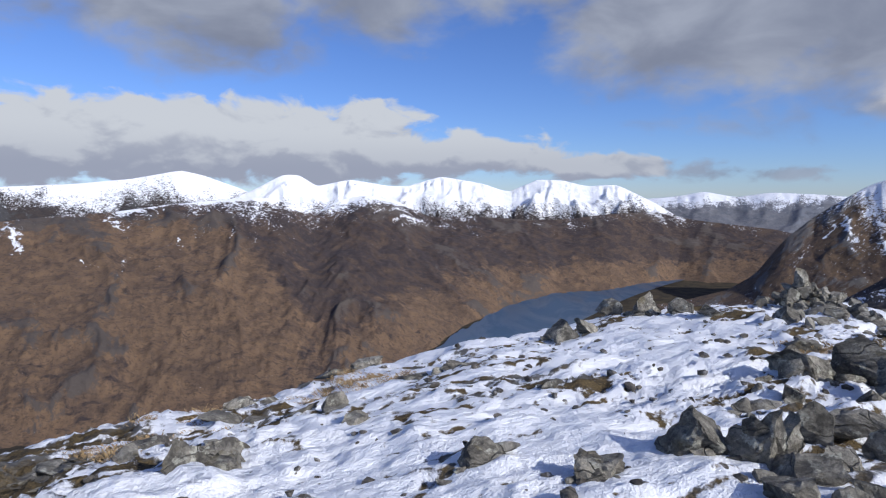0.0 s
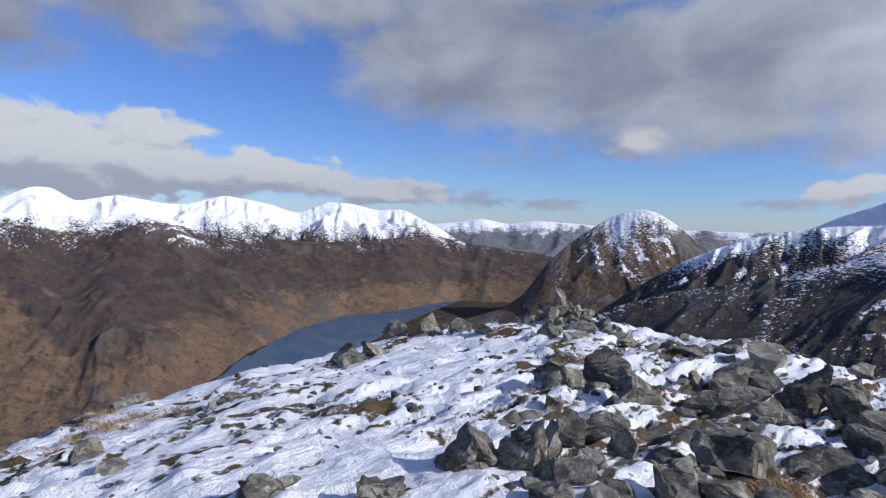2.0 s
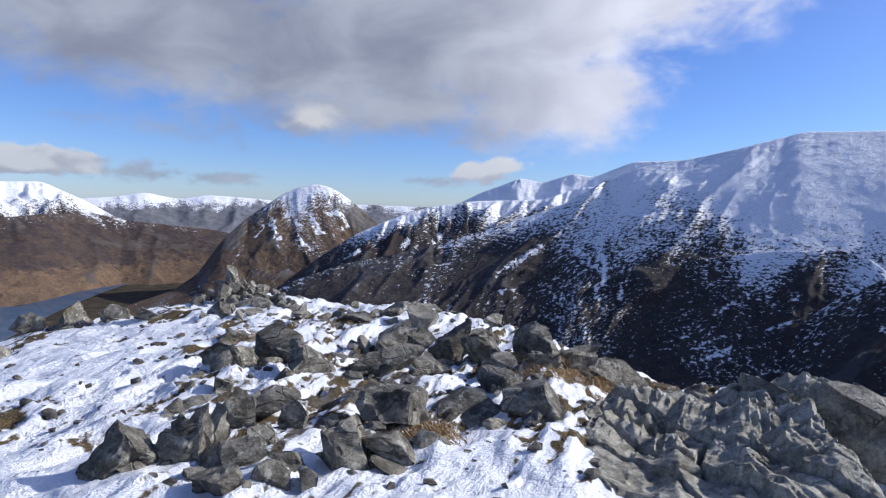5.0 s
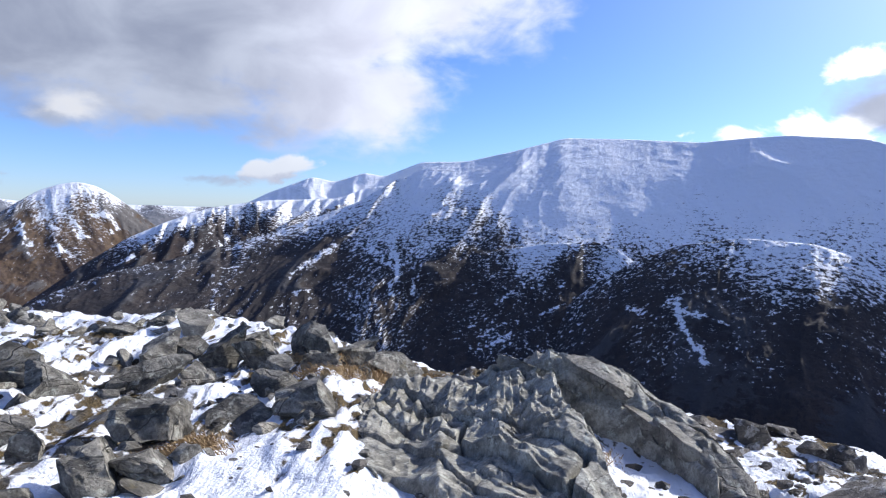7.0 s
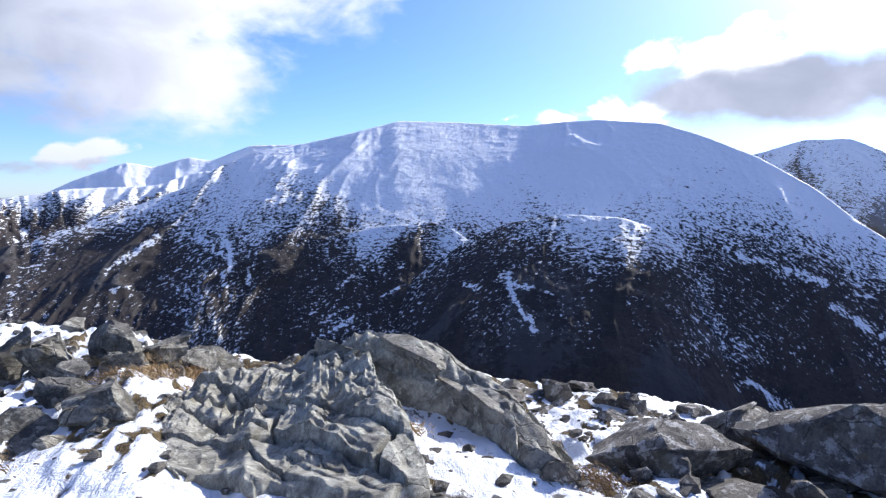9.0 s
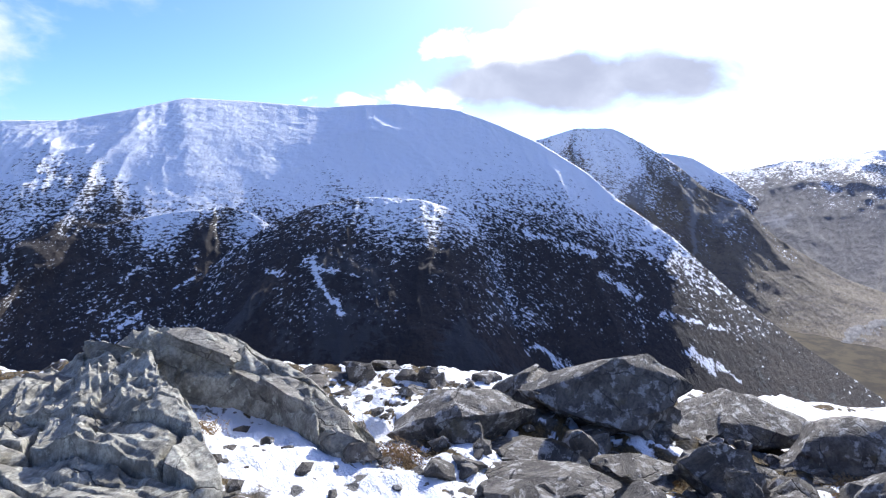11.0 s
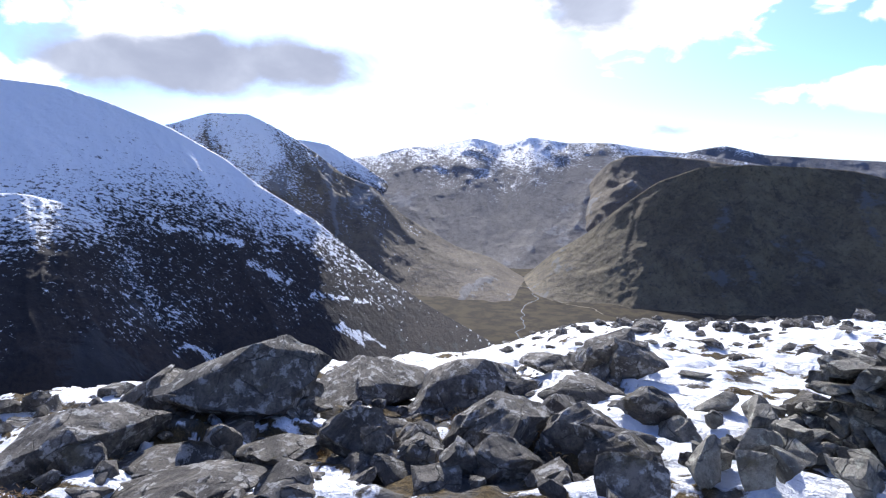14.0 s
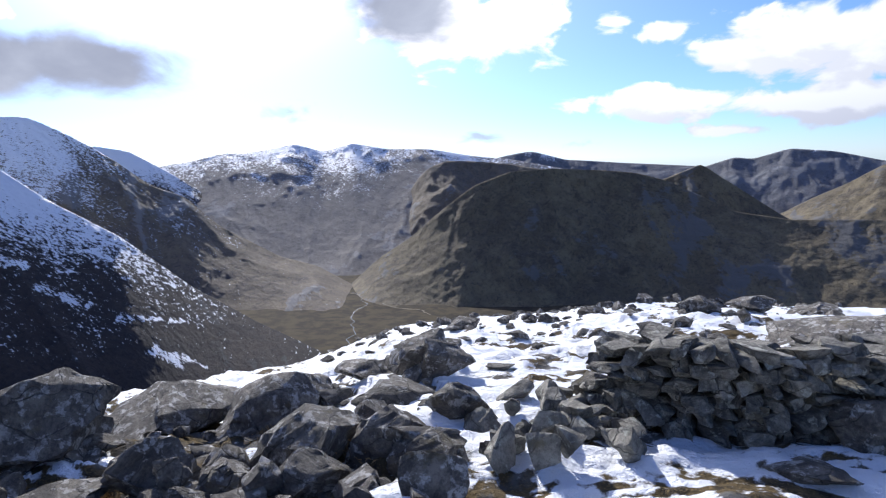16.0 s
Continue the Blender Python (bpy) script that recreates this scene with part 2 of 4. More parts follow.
def sheet(name, X, Y, Z, mat, closed=False, attrs=None, smooth_faces=True):
    """A grid of points (rows by columns) as one mesh."""
    rows, cols = X.shape
    me = bpy.data.meshes.new(name)
    me.vertices.add(rows * cols)
    me.vertices.foreach_set("co", np.stack([X, Y, Z], -1).astype(np.float32).ravel())
    i = np.arange(rows * cols).reshape(rows, cols)
    if closed:
        i = np.concatenate([i, i[:, :1]], 1)
    q = np.stack([i[:-1, :-1], i[:-1, 1:], i[1:, 1:], i[1:, :-1]], -1).reshape(-1, 4)
    me.loops.add(q.size)
    me.loops.foreach_set("vertex_index", q.astype(np.int32).ravel())
    me.polygons.add(len(q))
    me.polygons.foreach_set("loop_start", np.arange(0, q.size, 4, dtype=np.int32))
    me.polygons.foreach_set("use_smooth", np.full(len(q), smooth_faces))
    me.update(calc_edges=True)
    for key, values in (attrs or {}).items():
        me.attributes.new(key, "FLOAT", "POINT").data.foreach_set("value", np.broadcast_to(values, X.shape).astype(np.float32).ravel())
    me.materials.append(mat)
    return new(name, me)


EYE_Z = 1.6
MIDDLE = (0.2, -0.3)
# The rim of the summit: azimuth, elevation at which the rim shows, distance in metres
RIM = [
    (-74, -19.5, 8.0), (-36, -20.4, 7.0), (-20, -19.2, 8.0), (-12, -17.8, 8.5), (-4.5, -15.6, 9.0), (1, -14.1, 9.5), (11, -12.1, 11.0),
    (21, -10.2, 12.0), (31, -9.0, 13.0), (46, -10.6, 10.5), (56, -12.0, 8.5), (62, -15.0, 8.0), (77, -17.0, 7.0), (93, -19.6, 7.5),
    (105, -19.8, 8.0), (117, -20.0, 8.5), (128, -19.4, 10.0), (136, -18.2, 16.0), (145, -15.7, 24.0), (158, -14.6, 28.0), (170, -13.0, 26.0),
    (186, -12.0, 24.0), (220, -14.0, 18.0), (286, -19.5, 8.0),
]
FLOOR_Z = -450.0


def ground_plain(x, y):
    """Height of the summit and of the slopes that fall from it to the valley floor."""
    dx, dy = x - MIDDLE[0], y - MIDDLE[1]
    r = np.sqrt(dx * dx + dy * dy) + 1e-6
    az = (np.degrees(np.arctan2(dx, dy)) + 74) % 360 - 74
    rim, el = curve(RIM, 2, az), curve(RIM, 1, az)
    zr = EYE_Z + rim * np.tan(np.radians(el))
    inner = zr * (np.minimum(r, rim) / rim) ** 1.45
    over = np.maximum(r - rim, 0)
    outer = over * over / (over + 3.0) * 0.62
    return np.maximum(inner - outer, FLOOR_Z)


def ground_height(x, y):
    r = np.sqrt(x * x + y * y)
    h = ground_plain(x, y)
    lumps = (fbm(x * 0.55, y * 0.55, 4, 3) - 0.5) * 0.34 * smooth(r, 1.0, 5.0)
    along, across = x * 0.95 + y * 0.31, y * 0.95 - x * 0.31
    sway = 0.5 * fbm(x * 0.9, y * 0.9, 3, 5)
    drifts = (ridged(along * 0.8 + sway, across * 2.3 + sway, 3, 11) - 0.5) * 0.15 + (ridged(along * 2.4 + sway, across * 7.5 + sway * 2, 3, 13) - 0.55) * 0.15 * smooth(fbm(x * 0.35, y * 0.35, 2, 15), 0.35, 0.65) + (fbm(x * 3.2, y * 3.2, 3, 17) - 0.5) * 0.07
    valley = (fbm(x * 0.006, y * 0.006, 5, 21) - 0.45) * 60 * smooth(r, 60, 900) * (h > FLOOR_Z + 1) + (fbm(x * 0.01, y * 0.01, 4, 23) - 0.5) * 12 * smooth(r, 300, 900)
    return h + lumps + drifts * smooth(30 - r, 0, 10) + valley


def ground():
    az = np.radians(np.concatenate([np.arange(-42, 190, 0.28), np.arange(190, 318, 1.0)]))
    rr = np.concatenate([[0.02], np.linspace(0.06, 1.45, 48), np.geomspace(1.5, 34, 330), np.geomspace(36, 4950, 70)])
    A, Rr = np.meshgrid(az, rr)
    X, Y = MIDDLE[0] + Rr * np.sin(A), MIDDLE[1] + Rr * np.cos(A)
    Z = ground_height(X, Y)
    deg = np.degrees(A)
    patch = fbm(X * 0.8, Y * 0.8, 4, 31)
    tuft = 0.55 * ridged((X * 0.95 + Y * 0.31) * 1.2, (Y * 0.95 - X * 0.31) * 4.2, 4, 37) + 0.45 * ridged((X * 0.95 + Y * 0.31) * 3.4, (Y * 0.95 - X * 0.31) * 11.0, 3, 39)
    # windswept places: boulder fields and rims hold less snow
    bare = 0.27 + 0.14 * smooth(deg, 88, 104) * smooth(150 - deg, 0, 18) * smooth(9 - Rr, 0, 3) + 0.26 * smooth(deg, 112, 124) * smooth(152 - deg, 0, 8) * smooth(5.4 - Rr, 0, 1.2) + 0.2 * smooth(Rr, 5, 9) * smooth(deg, 45, 60) * smooth(100 - deg, 0, 20)
    bare = bare + 0.25 * smooth(Rr, 24, 30) - 0.10 * smooth(deg, 136, 146) * smooth(Rr, 6, 9)
    bare = bare + 0.22 * smooth(-deg, 5, 25) * smooth(Rr, 5.0, 7.0)
    snow = 1 - np.clip(bare + (patch - 0.5) * 0.9 + (tuft - 0.57) * 1.45, 0, 1)
    snow = np.where(Rr > 60, 0.0, snow)
    Z = Z + np.where(Rr < 34, snow * 0.03 + (1 - snow) * (fbm(X * 5, Y * 5, 3, 41) - 0.42) * 0.14, 0)
    return tagged(sheet("ground", X, Y, Z, GROUND, True, {"snow": snow}), "snow-covered stony summit falling to brown valley floor", "ground", kind="structure")


def summit_material():
    m, n = material("summit_snow_and_turf")
    co = n.add("ShaderNodeTexCoord").outputs["Object"]
    lie = n.add("ShaderNodeAttribute", attribute_name="snow").outputs["Fac"]
    fine = n.noise(co, 9.0, 6.0, 0.65)
    grit = n.noise(co, 60.0, 4.0, 0.6)
    mid = n.noise(co, 1.6, 5.0, 0.6)
    far = n.noise(co, 0.02, 6.0, 0.65)
    turf = n.mix(n.step(fine, 0.4, 0.65), (0.115, 0.085, 0.045), (0.050, 0.042, 0.032))
    turf = n.mix(n.step(grit, 0.5, 0.7), turf, (0.20, 0.145, 0.07))
    turf = n.mix(n.step(mid, 0.5, 0.62), turf, (0.15, 0.145, 0.135))
    moor = n.mix(n.step(far, 0.4, 0.6), (0.075, 0.060, 0.038), (0.040, 0.034, 0.026))
    height = n.add("ShaderNodeSeparateXYZ", (co,)).outputs[2]
    turf = n.mix(n.step(height, -12.0, -40.0), turf, moor)
    edge = n.math("ADD", lie, n.math("MULTIPLY", n.math("SUBTRACT", fine, 0.5), 0.7))
    white = n.step(edge, 0.42, 0.55)
    pack = n.mix(mid, (0.84, 0.87, 0.92), (0.90, 0.91, 0.93))
    col = n.mix(white, turf, pack)
    rough = n.mix(white, (0.92, 0.92, 0.92), (0.55, 0.55, 0.55))
    swept = n.noise(n.vec("MULTIPLY", n.add("ShaderNodeVectorRotate", {"Vector": co, "Axis": (0, 0, 1), "Angle": -0.31}, rotation_type="AXIS_ANGLE").outputs[0], (2.4, 7.5, 3.0)), 1.0, 6.0, 0.6, 0.1)
    crust = n.math("ADD", n.math("ADD", n.math("MULTIPLY", fine, 0.8), n.math("MULTIPLY", swept, 1.0)), n.math("MULTIPLY", grit, 0.25))
    sheen = n.add("ShaderNodeMapRange", (white, 0.0, 1.0, 0.08, 0.5)).outputs[0]
    finish(n, col, rough, crust, 0.075, 0.95, **{"Specular IOR Level": sheen})
    return m


GROUND = summit_material()
ground()


def mountain(name, crest, foot, mat, label, snowline=200.0, band=120.0, rim=0.0, edge=0.2, rills=0.012, gully=0.08, grain=170.0, seed=1, bend=1.25, streak=0.0, rows=120, pitch=0.15, crag=0.25, dust=0.0, lumps=0.05, threads=0.82, crown=0.0, gain=0.52, jag=0.03, cap=0.0, dip=0.6, slant=0.0, wild=None, belts=None, drifts=(), heather=None, floor=FLOOR_Z - 15, category="mountain"):
    """A ridge. crest: azimuth, elevation at which it stands against the sky, distance. foot: distance of its foot as a share of the crest's, or azimuths and metres.
    belts: azimuth, elevation down to which snow lies whole, elevation of its last flecks. drifts: gullies filled with snow, from azimuth and elevation to azimuth and elevation, half width."""
    a0, a1 = crest[0][0], crest[-1][0]
    az = np.arange(a0, a1 + pitch, pitch)
    el, far_d = curve(crest, 1, az), curve(crest, 2, az)
    top = EYE_Z + far_d * np.tan(np.radians(el))
    near_d = far_d * foot if isinstance(foot, float) else np.minimum(np.interp(az, [p[0] for p in foot], [p[1] for p in foot]), far_d - 60)
    behind = np.linspace(-0.5, -0.03, 10)
    s = np.concatenate([behind, np.linspace(0, 1, rows)])[:, None]
    front = np.clip(s, 0, 1)
    D = far_d - (far_d - near_d) * s
    A = np.radians(az)[None, :]
    X, Y = D * np.sin(A), D * np.cos(A)
    drop = np.maximum(top - floor, 5.0)
    if not isinstance(bend, (int, float)):
        bend = np.interp(az, [p[0] for p in bend], [p[1] for p in bend])[None, :]
    Z = top - drop * (1 - (1 - front) ** bend) - np.maximum(-s, 0) * drop * 1.1
    U = A * far_d.mean() + 0 * s
    V = s * (far_d - near_d)
    warp = (fbm(X / 260, Y / 260, 3, seed + 40) - 0.5) * 300
    lean = (fbm(U / (grain * 5), V / (grain * 5), 2, seed + 60) - 0.5) * 0.5
    if not isinstance(slant, float):
        slant = np.interp(az, [p[0] for p in slant], [p[1] for p in slant])[None, :]
    lean = lean + slant
    spur = eroded((U + V * lean + warp * 0.35) / (grain * 2.0), V / (grain * 3.4) + warp / 1200, 7, seed)
    rill = ridged((U + V * lean + warp * 0.8) / 70, (V + warp) / 170, 4, seed + 51, 0.6)
    knob = fbm(X / 95, Y / 95, 5, seed + 9, 0.55)
    base = smooth(1.12 - front, 0, 0.35)
    power = 1.0 if wild is None else np.interp(az, [p[0] for p in wild], [p[1] for p in wild])[None, :]
    relief = (spur - 0.45) * gully * drop * power + (knob - 0.5) * lumps * drop + (rill - 0.6) * rills * drop * power
    relief = relief + (fbm(U / 70, V / 70, 5, seed + 3, gain + 0.08) - 0.5) * (jag * drop * power)
    # the crest keeps most of its line, the ribs start just below it
    keep = relief[len(behind)][None, :] * 0.9
    relief = (relief - keep * (1 - smooth(front, 0.0, edge * 1.8))) * base
    Z = np.minimum(Z + relief * (s >= 0), EYE_Z + D * np.tan(np.radians(el)))
    if not isinstance(snowline, (int, float)):
        snowline = np.interp(az, [p[0] for p in snowline], [p[1] for p in snowline])[None, :]
    hollow = np.clip(0.5 - spur, -0.4, 0.5)
    snow = 0.5 + (Z - snowline) / band * 0.5 + hollow * 0.45 + (knob - 0.5) * 0.35 + (0.6 - rill) * 0.5
    if streak:
        thread = ridged((U + V * 0.45 + warp * 0.9) / 95, (V - U * 0.3) / 420, 4, seed + 15, 0.6)
        spots = fbm(X / 140, Y / 140, 3, seed + 17)
        snow = np.maximum(snow, smooth(thread + (spots - 0.5) * 0.7, threads, threads + 0.08) * 0.6 * smooth(Z, snowline - streak, snowline - streak * 0.45))
    snow = np.clip(snow + dust + cap * (1 - smooth(front, 0.02, 0.8)) * smooth(top, 40, 180) + rim * (1 - smooth(front, 0.0, 0.03)) * (0.4 + knob) * smooth(top, -90, -40), -0.6, 1.2)
    seen = np.degrees(np.arctan2(Z - EYE_Z, D)) + 0 * A
    azs = az[None, :] + 0 * s
    if belts:
        whole, last = np.interp(azs, [p[0] for p in belts], [p[1] for p in belts]), np.interp(azs, [p[0] for p in belts], [p[2] for p in belts])
        wisp = (fbm((U + warp) / 180, (V + warp) / 300, 5, seed + 21, 0.6) - 0.5) * 1.6 + (rill - 0.6) * 0.25
        share = (seen - last) / (whole - last)
        snow = np.clip(0.10 + 0.76 * np.sign(share) * np.abs(share) ** 1.35 + (wisp * 0.35 + (0.42 - spur) * 0.4 * np.minimum(power, 1.2)) * smooth(1.9 - share, 0, 0.7) * smooth(share, -0.4, 0.2), -0.6, 1.3)
        snow = np.maximum(snow, 0.15 + 0.06 * smooth(azs, 92, 100) + wisp * 0.5 - 0.3 * smooth(-seen, 13, 17))
    for az0, el0, az1, el1, half in drifts:
        run = np.clip(((azs - az0) * (az1 - az0) + (seen - el0) * (el1 - el0)) / ((az1 - az0) ** 2 + (el1 - el0) ** 2), 0, 1)
        sway = (fbm(U / 45, V / 45, 4, seed + 25, 0.62) - 0.5) * 1.9
        off = np.hypot(azs - az0 - (az1 - az0) * run + sway, seen - el0 - (el1 - el0) * run + sway * 0.5)
        snow = np.maximum(snow, 0.86 - 0.42 * off / (half * (1.25 - 0.6 * run)))
    # heather tone by height, doubling as cloud shade put into the colour
    shade_cover = 0.0
    if heather:
        low, high = (np.interp(azs, [p[0] for p in heather], [p[k] for p in heather]) for k in (1, 2))
        shade_cover = smooth(Z, low, high) * 0.42 - 0.14
    bare = np.clip((spur - 0.6) * 1.0 + (knob - 0.5) * 1.6 + crag + crown * (1 - smooth(front, 0.0, 0.42)), 0, 1)
    return tagged(sheet(name, X, Y, Z, mat, False, {"snow": snow, "crag": bare, "along": U, "ledge": Z - dip * (top - EYE_Z), "heath": shade_cover}), label, category)


def lake_material():
    m, n = material("lake_water")
    co = n.add("ShaderNodeTexCoord").outputs["Object"]
    wind = n.noise(n.vec("MULTIPLY", co, (1.0, 0.35, 1.0)), 0.006, 4.0, 0.6, 0.8)
    rough = n.mix(n.step(wind, 0.42, 0.62), (0.28, 0.28, 0.28), (0.5, 0.5, 0.5))
    ripple = n.noise(co, 0.25, 4.0, 0.6)
    finish(n, n.mix(wind, (0.030, 0.062, 0.115), (0.060, 0.110, 0.175)), rough, ripple, 0.5, 0.25, IOR=1.333)
    return m


def lake():
    """A long narrow lake on the valley floor: shores by azimuth, near and far distance."""
    az = np.linspace(-4.0, 21.5, 160)
    near = np.interp(az, [-4, 9.3, 13.8, 16.3, 18.7, 21.5], [1150, 1850, 2350, 2700, 3050, 3480])
    far = np.interp(az, [-4, -1.3, 0.3, 3.5, 6.1, 10.5, 15.3, 18.2, 20.5, 21.5], [1560, 1700, 1860, 2200, 2480, 2840, 3010, 3280, 3450, 3500])
    t = np.linspace(0, 1, 24)[:, None]
    far = far + (fbm(az * 1.7, az * 0, 3, 5) - 0.5) * 90
    D = near + (far - near) * t
    A = np.radians(az)[None, :]
    return tagged(sheet("water", D * np.sin(A), D * np.cos(A), np.full_like(D, FLOOR_Z + 4.5), lake_material()), "long dark blue lake between brown hills", "lake", kind="structure")


lake()


def ribbon(name, way, wide, mat, label, category):
    """A winding strip on the valley floor. way: azimuth and distance."""
    t = np.linspace(0, 1, 90)
    k = np.linspace(0, 1, len(way))
    az, dist = np.interp(t, k, [p[0] for p in way]), np.interp(t, k, [p[1] for p in way])
    az = az + (fbm(t * 9, t * 0, 3, 91) - 0.5) * 1.6
    x, y = dist * np.sin(np.radians(az)), dist * np.cos(np.radians(az))
    tx, ty = np.gradient(x), np.gradient(y)
    n = np.hypot(tx, ty)
    X, Y = np.stack([x - ty / n * wide, x + ty / n * wide]), np.stack([y + tx / n * wide, y - tx / n * wide])
    return tagged(sheet(name, X, Y, ground_height(X, Y) + 3.0, mat), label, category, kind="structure")


def gravel_material():
    m, n = material("gravel_track")
    co = n.add("ShaderNodeTexCoord").outputs["Object"]
    finish(n, n.mix(n.noise(co, 0.2, 4.0), (0.30, 0.26, 0.19), (0.22, 0.19, 0.14)), 0.9)
    return m


ribbon("water_stream", [(139.4, 1500), (140.2, 1600), (139.6, 1700), (141.4, 1900), (140.6, 2100), (138, 2250), (137.5, 2500)], 0.8, lake_material(), "narrow bright stream winding through the valley", "stream")
ribbon("road_track", [(131.5, 2280), (135, 2250), (138.5, 2180), (141, 2080), (144, 1900), (148, 1780)], 1.4, gravel_material(), "pale track along the valley floor", "track")

mountain("brown_mountain", [(-42, -2.4, 2600), (-35.6, -2.0, 2600), (-30.8, -1.5, 2620), (-28.1, -1.4, 2640), (-23.8, -0.8, 2680), (-20.7, -0.5, 2700), (-16.9, -0.2, 2720), (-14.8, -0.4, 2780), (-13.1, -1.3, 2900), (-11.6, -1.6, 3050), (-9.5, -0.4, 3250), (-7.0, 0.0, 3350), (-4.4, -0.5, 3420), (-1.3, -2.0, 3480), (3.4, -2.0, 3550), (8.0, -2.3, 3600), (11.2, -2.2, 3700), (15.0, -1.7, 3800), (18.9, -1.5, 4000), (22.6, -2.2, 4000), (28.2, -2.8, 4000), (31, -3.4, 4000)],
         [(-42, 1250), (-12, 1300), (-4, 1545), (-1.3, 1660), (0.3, 1825), (3.5, 2165), (6.1, 2455), (10.5, 2810), (15.3, 2990), (18.2, 3250), (21, 3450), (25, 3450), (31, 3400)], HEATH_SHADE, "long brown mountain side, dark with heather and painted cloud shade, snow-edged", snowline=[(-42, -5), (-15, 15), (-9, 0), (0, -60), (31, -60)], band=150, seed=3, gully=0.08, streak=140, bend=1.0, threads=0.80, crown=0.2, rim=0.6, jag=0.035, rows=170, grain=150,
         # from azimuth -12 on, the heather tone paints in a cloud's shadow
         heather=[(-42, -110, -20), (-20, -130, -40), (-12, -430, -290), (0, -410, -280), (31, -400, -270)],
         drifts=[(-28.3, -1.6, -27.7, -3.0, 0.16), (-35.0, -2.4, -34.4, -4.2, 0.25), (-19.0, -0.8, -18.8, -3.6, 0.10), (-30.5, -5.2, -29.6, -6.0, 0.12), (-23.2, -3.6, -22.8, -4.6, 0.10), (-27.4, -5.4, -27.6, -6.4, 0.08), (-20.8, -0.9, -22.0, -1.6, 0.12)])
mountain("snow_mountain", [(-19, -0.4, 4300), (-17.9, 0.0, 4300), (-14.5, 1.8, 4300), (-13.0, 1.8, 4300), (-11.5, 0.8, 4300), (-8.5, 1.4, 4300), (-5.4, 0.9, 4300), (-3.3, 0.8, 4300), (-0.2, 1.7, 4300), (3.4, 1.1, 4300), (6.0, 0.3, 4300), (8.6, 1.4, 4300), (11.1, 1.3, 4300), (13.1, 0.8, 4300), (15.6, 0.9, 4300), (18.9, -0.7, 4300), (21, -2, 4300)],
         0.9, SNOWY, "white snow-covered mountain range with sharp summits", snowline=-90, band=110, seed=17, gully=0.22, floor=-300, dust=0.12, jag=0.02, grain=90, edge=0.16)
mountain("far_snow_mountain", [(-42, 0.4, 4600), (-35.5, 0.6, 4600), (-30.7, 0.9, 4600), (-28.8, 1.1, 4600), (-26.7, 1.3, 4600), (-22.8, 2.1, 4600), (-21.1, 1.7, 4600), (-17.9, 0.5, 4600), (-15, -1, 4600)],
         0.88, SNOWY, "distant snow mountain half hidden by cloud", snowline=-40, band=160, seed=23, floor=-300)
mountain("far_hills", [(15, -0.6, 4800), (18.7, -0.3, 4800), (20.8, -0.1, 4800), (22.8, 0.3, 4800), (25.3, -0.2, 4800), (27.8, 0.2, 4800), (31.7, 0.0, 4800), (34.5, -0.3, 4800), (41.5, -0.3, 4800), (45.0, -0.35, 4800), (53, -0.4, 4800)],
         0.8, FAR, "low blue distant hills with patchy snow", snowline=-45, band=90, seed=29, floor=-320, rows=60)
mountain("pyramid_mountain", [(13.5, -10.3, 2480), (17, -9.9, 2600), (20.8, -9.3, 2720), (24.9, -8.0, 2750), (26.9, -6.6, 2800), (28.9, -3.7, 2850), (31.0, -1.7, 2950), (33.1, -0.2, 2980), (34.4, 0.7, 3000), (35.6, 1.2, 3000), (37.0, 1.45, 3000), (38.2, 1.2, 3000), (39.3, 0.6, 3000), (40.9, -0.6, 3000), (42.5, -1.9, 2950), (44.0, -3.2, 2950), (47, -5, 2900)],
         0.82, BROWN, "pointed brown mountain with snow streaks and white top", seed=31, gully=0.055, grain=80, crown=0.25, jag=0.012, rills=0.01, bend=1.05, dip=0.9, belts=[(13, 0.4, -3.4), (30, 0.7, -3.6), (37, 1.0, -4.0), (47, 0.7, -4.4)],
         drifts=[(33.0, -1.8, 34.0, -3.6, 0.16), (34.6, -1.2, 35.6, -2.6, 0.18), (36.5, -1.4, 37.6, -3.0, 0.2), (38.4, -1.0, 39.6, -2.4, 0.22), (32.4, -2.4, 31.6, -3.6, 0.14), (35.6, -3.6, 36.4, -4.8, 0.16), (33.6, -4.2, 33.2, -5.6, 0.14), (38.8, -3.0, 37.6, -4.2, 0.16)])
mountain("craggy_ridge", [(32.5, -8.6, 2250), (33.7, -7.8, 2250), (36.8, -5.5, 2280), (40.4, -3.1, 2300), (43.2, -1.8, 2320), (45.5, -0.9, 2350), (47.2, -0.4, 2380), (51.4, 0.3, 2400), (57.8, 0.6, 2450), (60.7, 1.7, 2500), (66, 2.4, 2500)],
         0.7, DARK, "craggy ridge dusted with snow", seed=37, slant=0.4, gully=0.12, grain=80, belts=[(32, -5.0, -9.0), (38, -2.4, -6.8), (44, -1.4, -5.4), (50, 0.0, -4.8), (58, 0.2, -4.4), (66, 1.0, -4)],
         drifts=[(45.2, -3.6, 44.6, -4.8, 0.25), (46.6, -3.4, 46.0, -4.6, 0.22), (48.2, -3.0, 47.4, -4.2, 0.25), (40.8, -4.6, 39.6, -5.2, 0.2)])
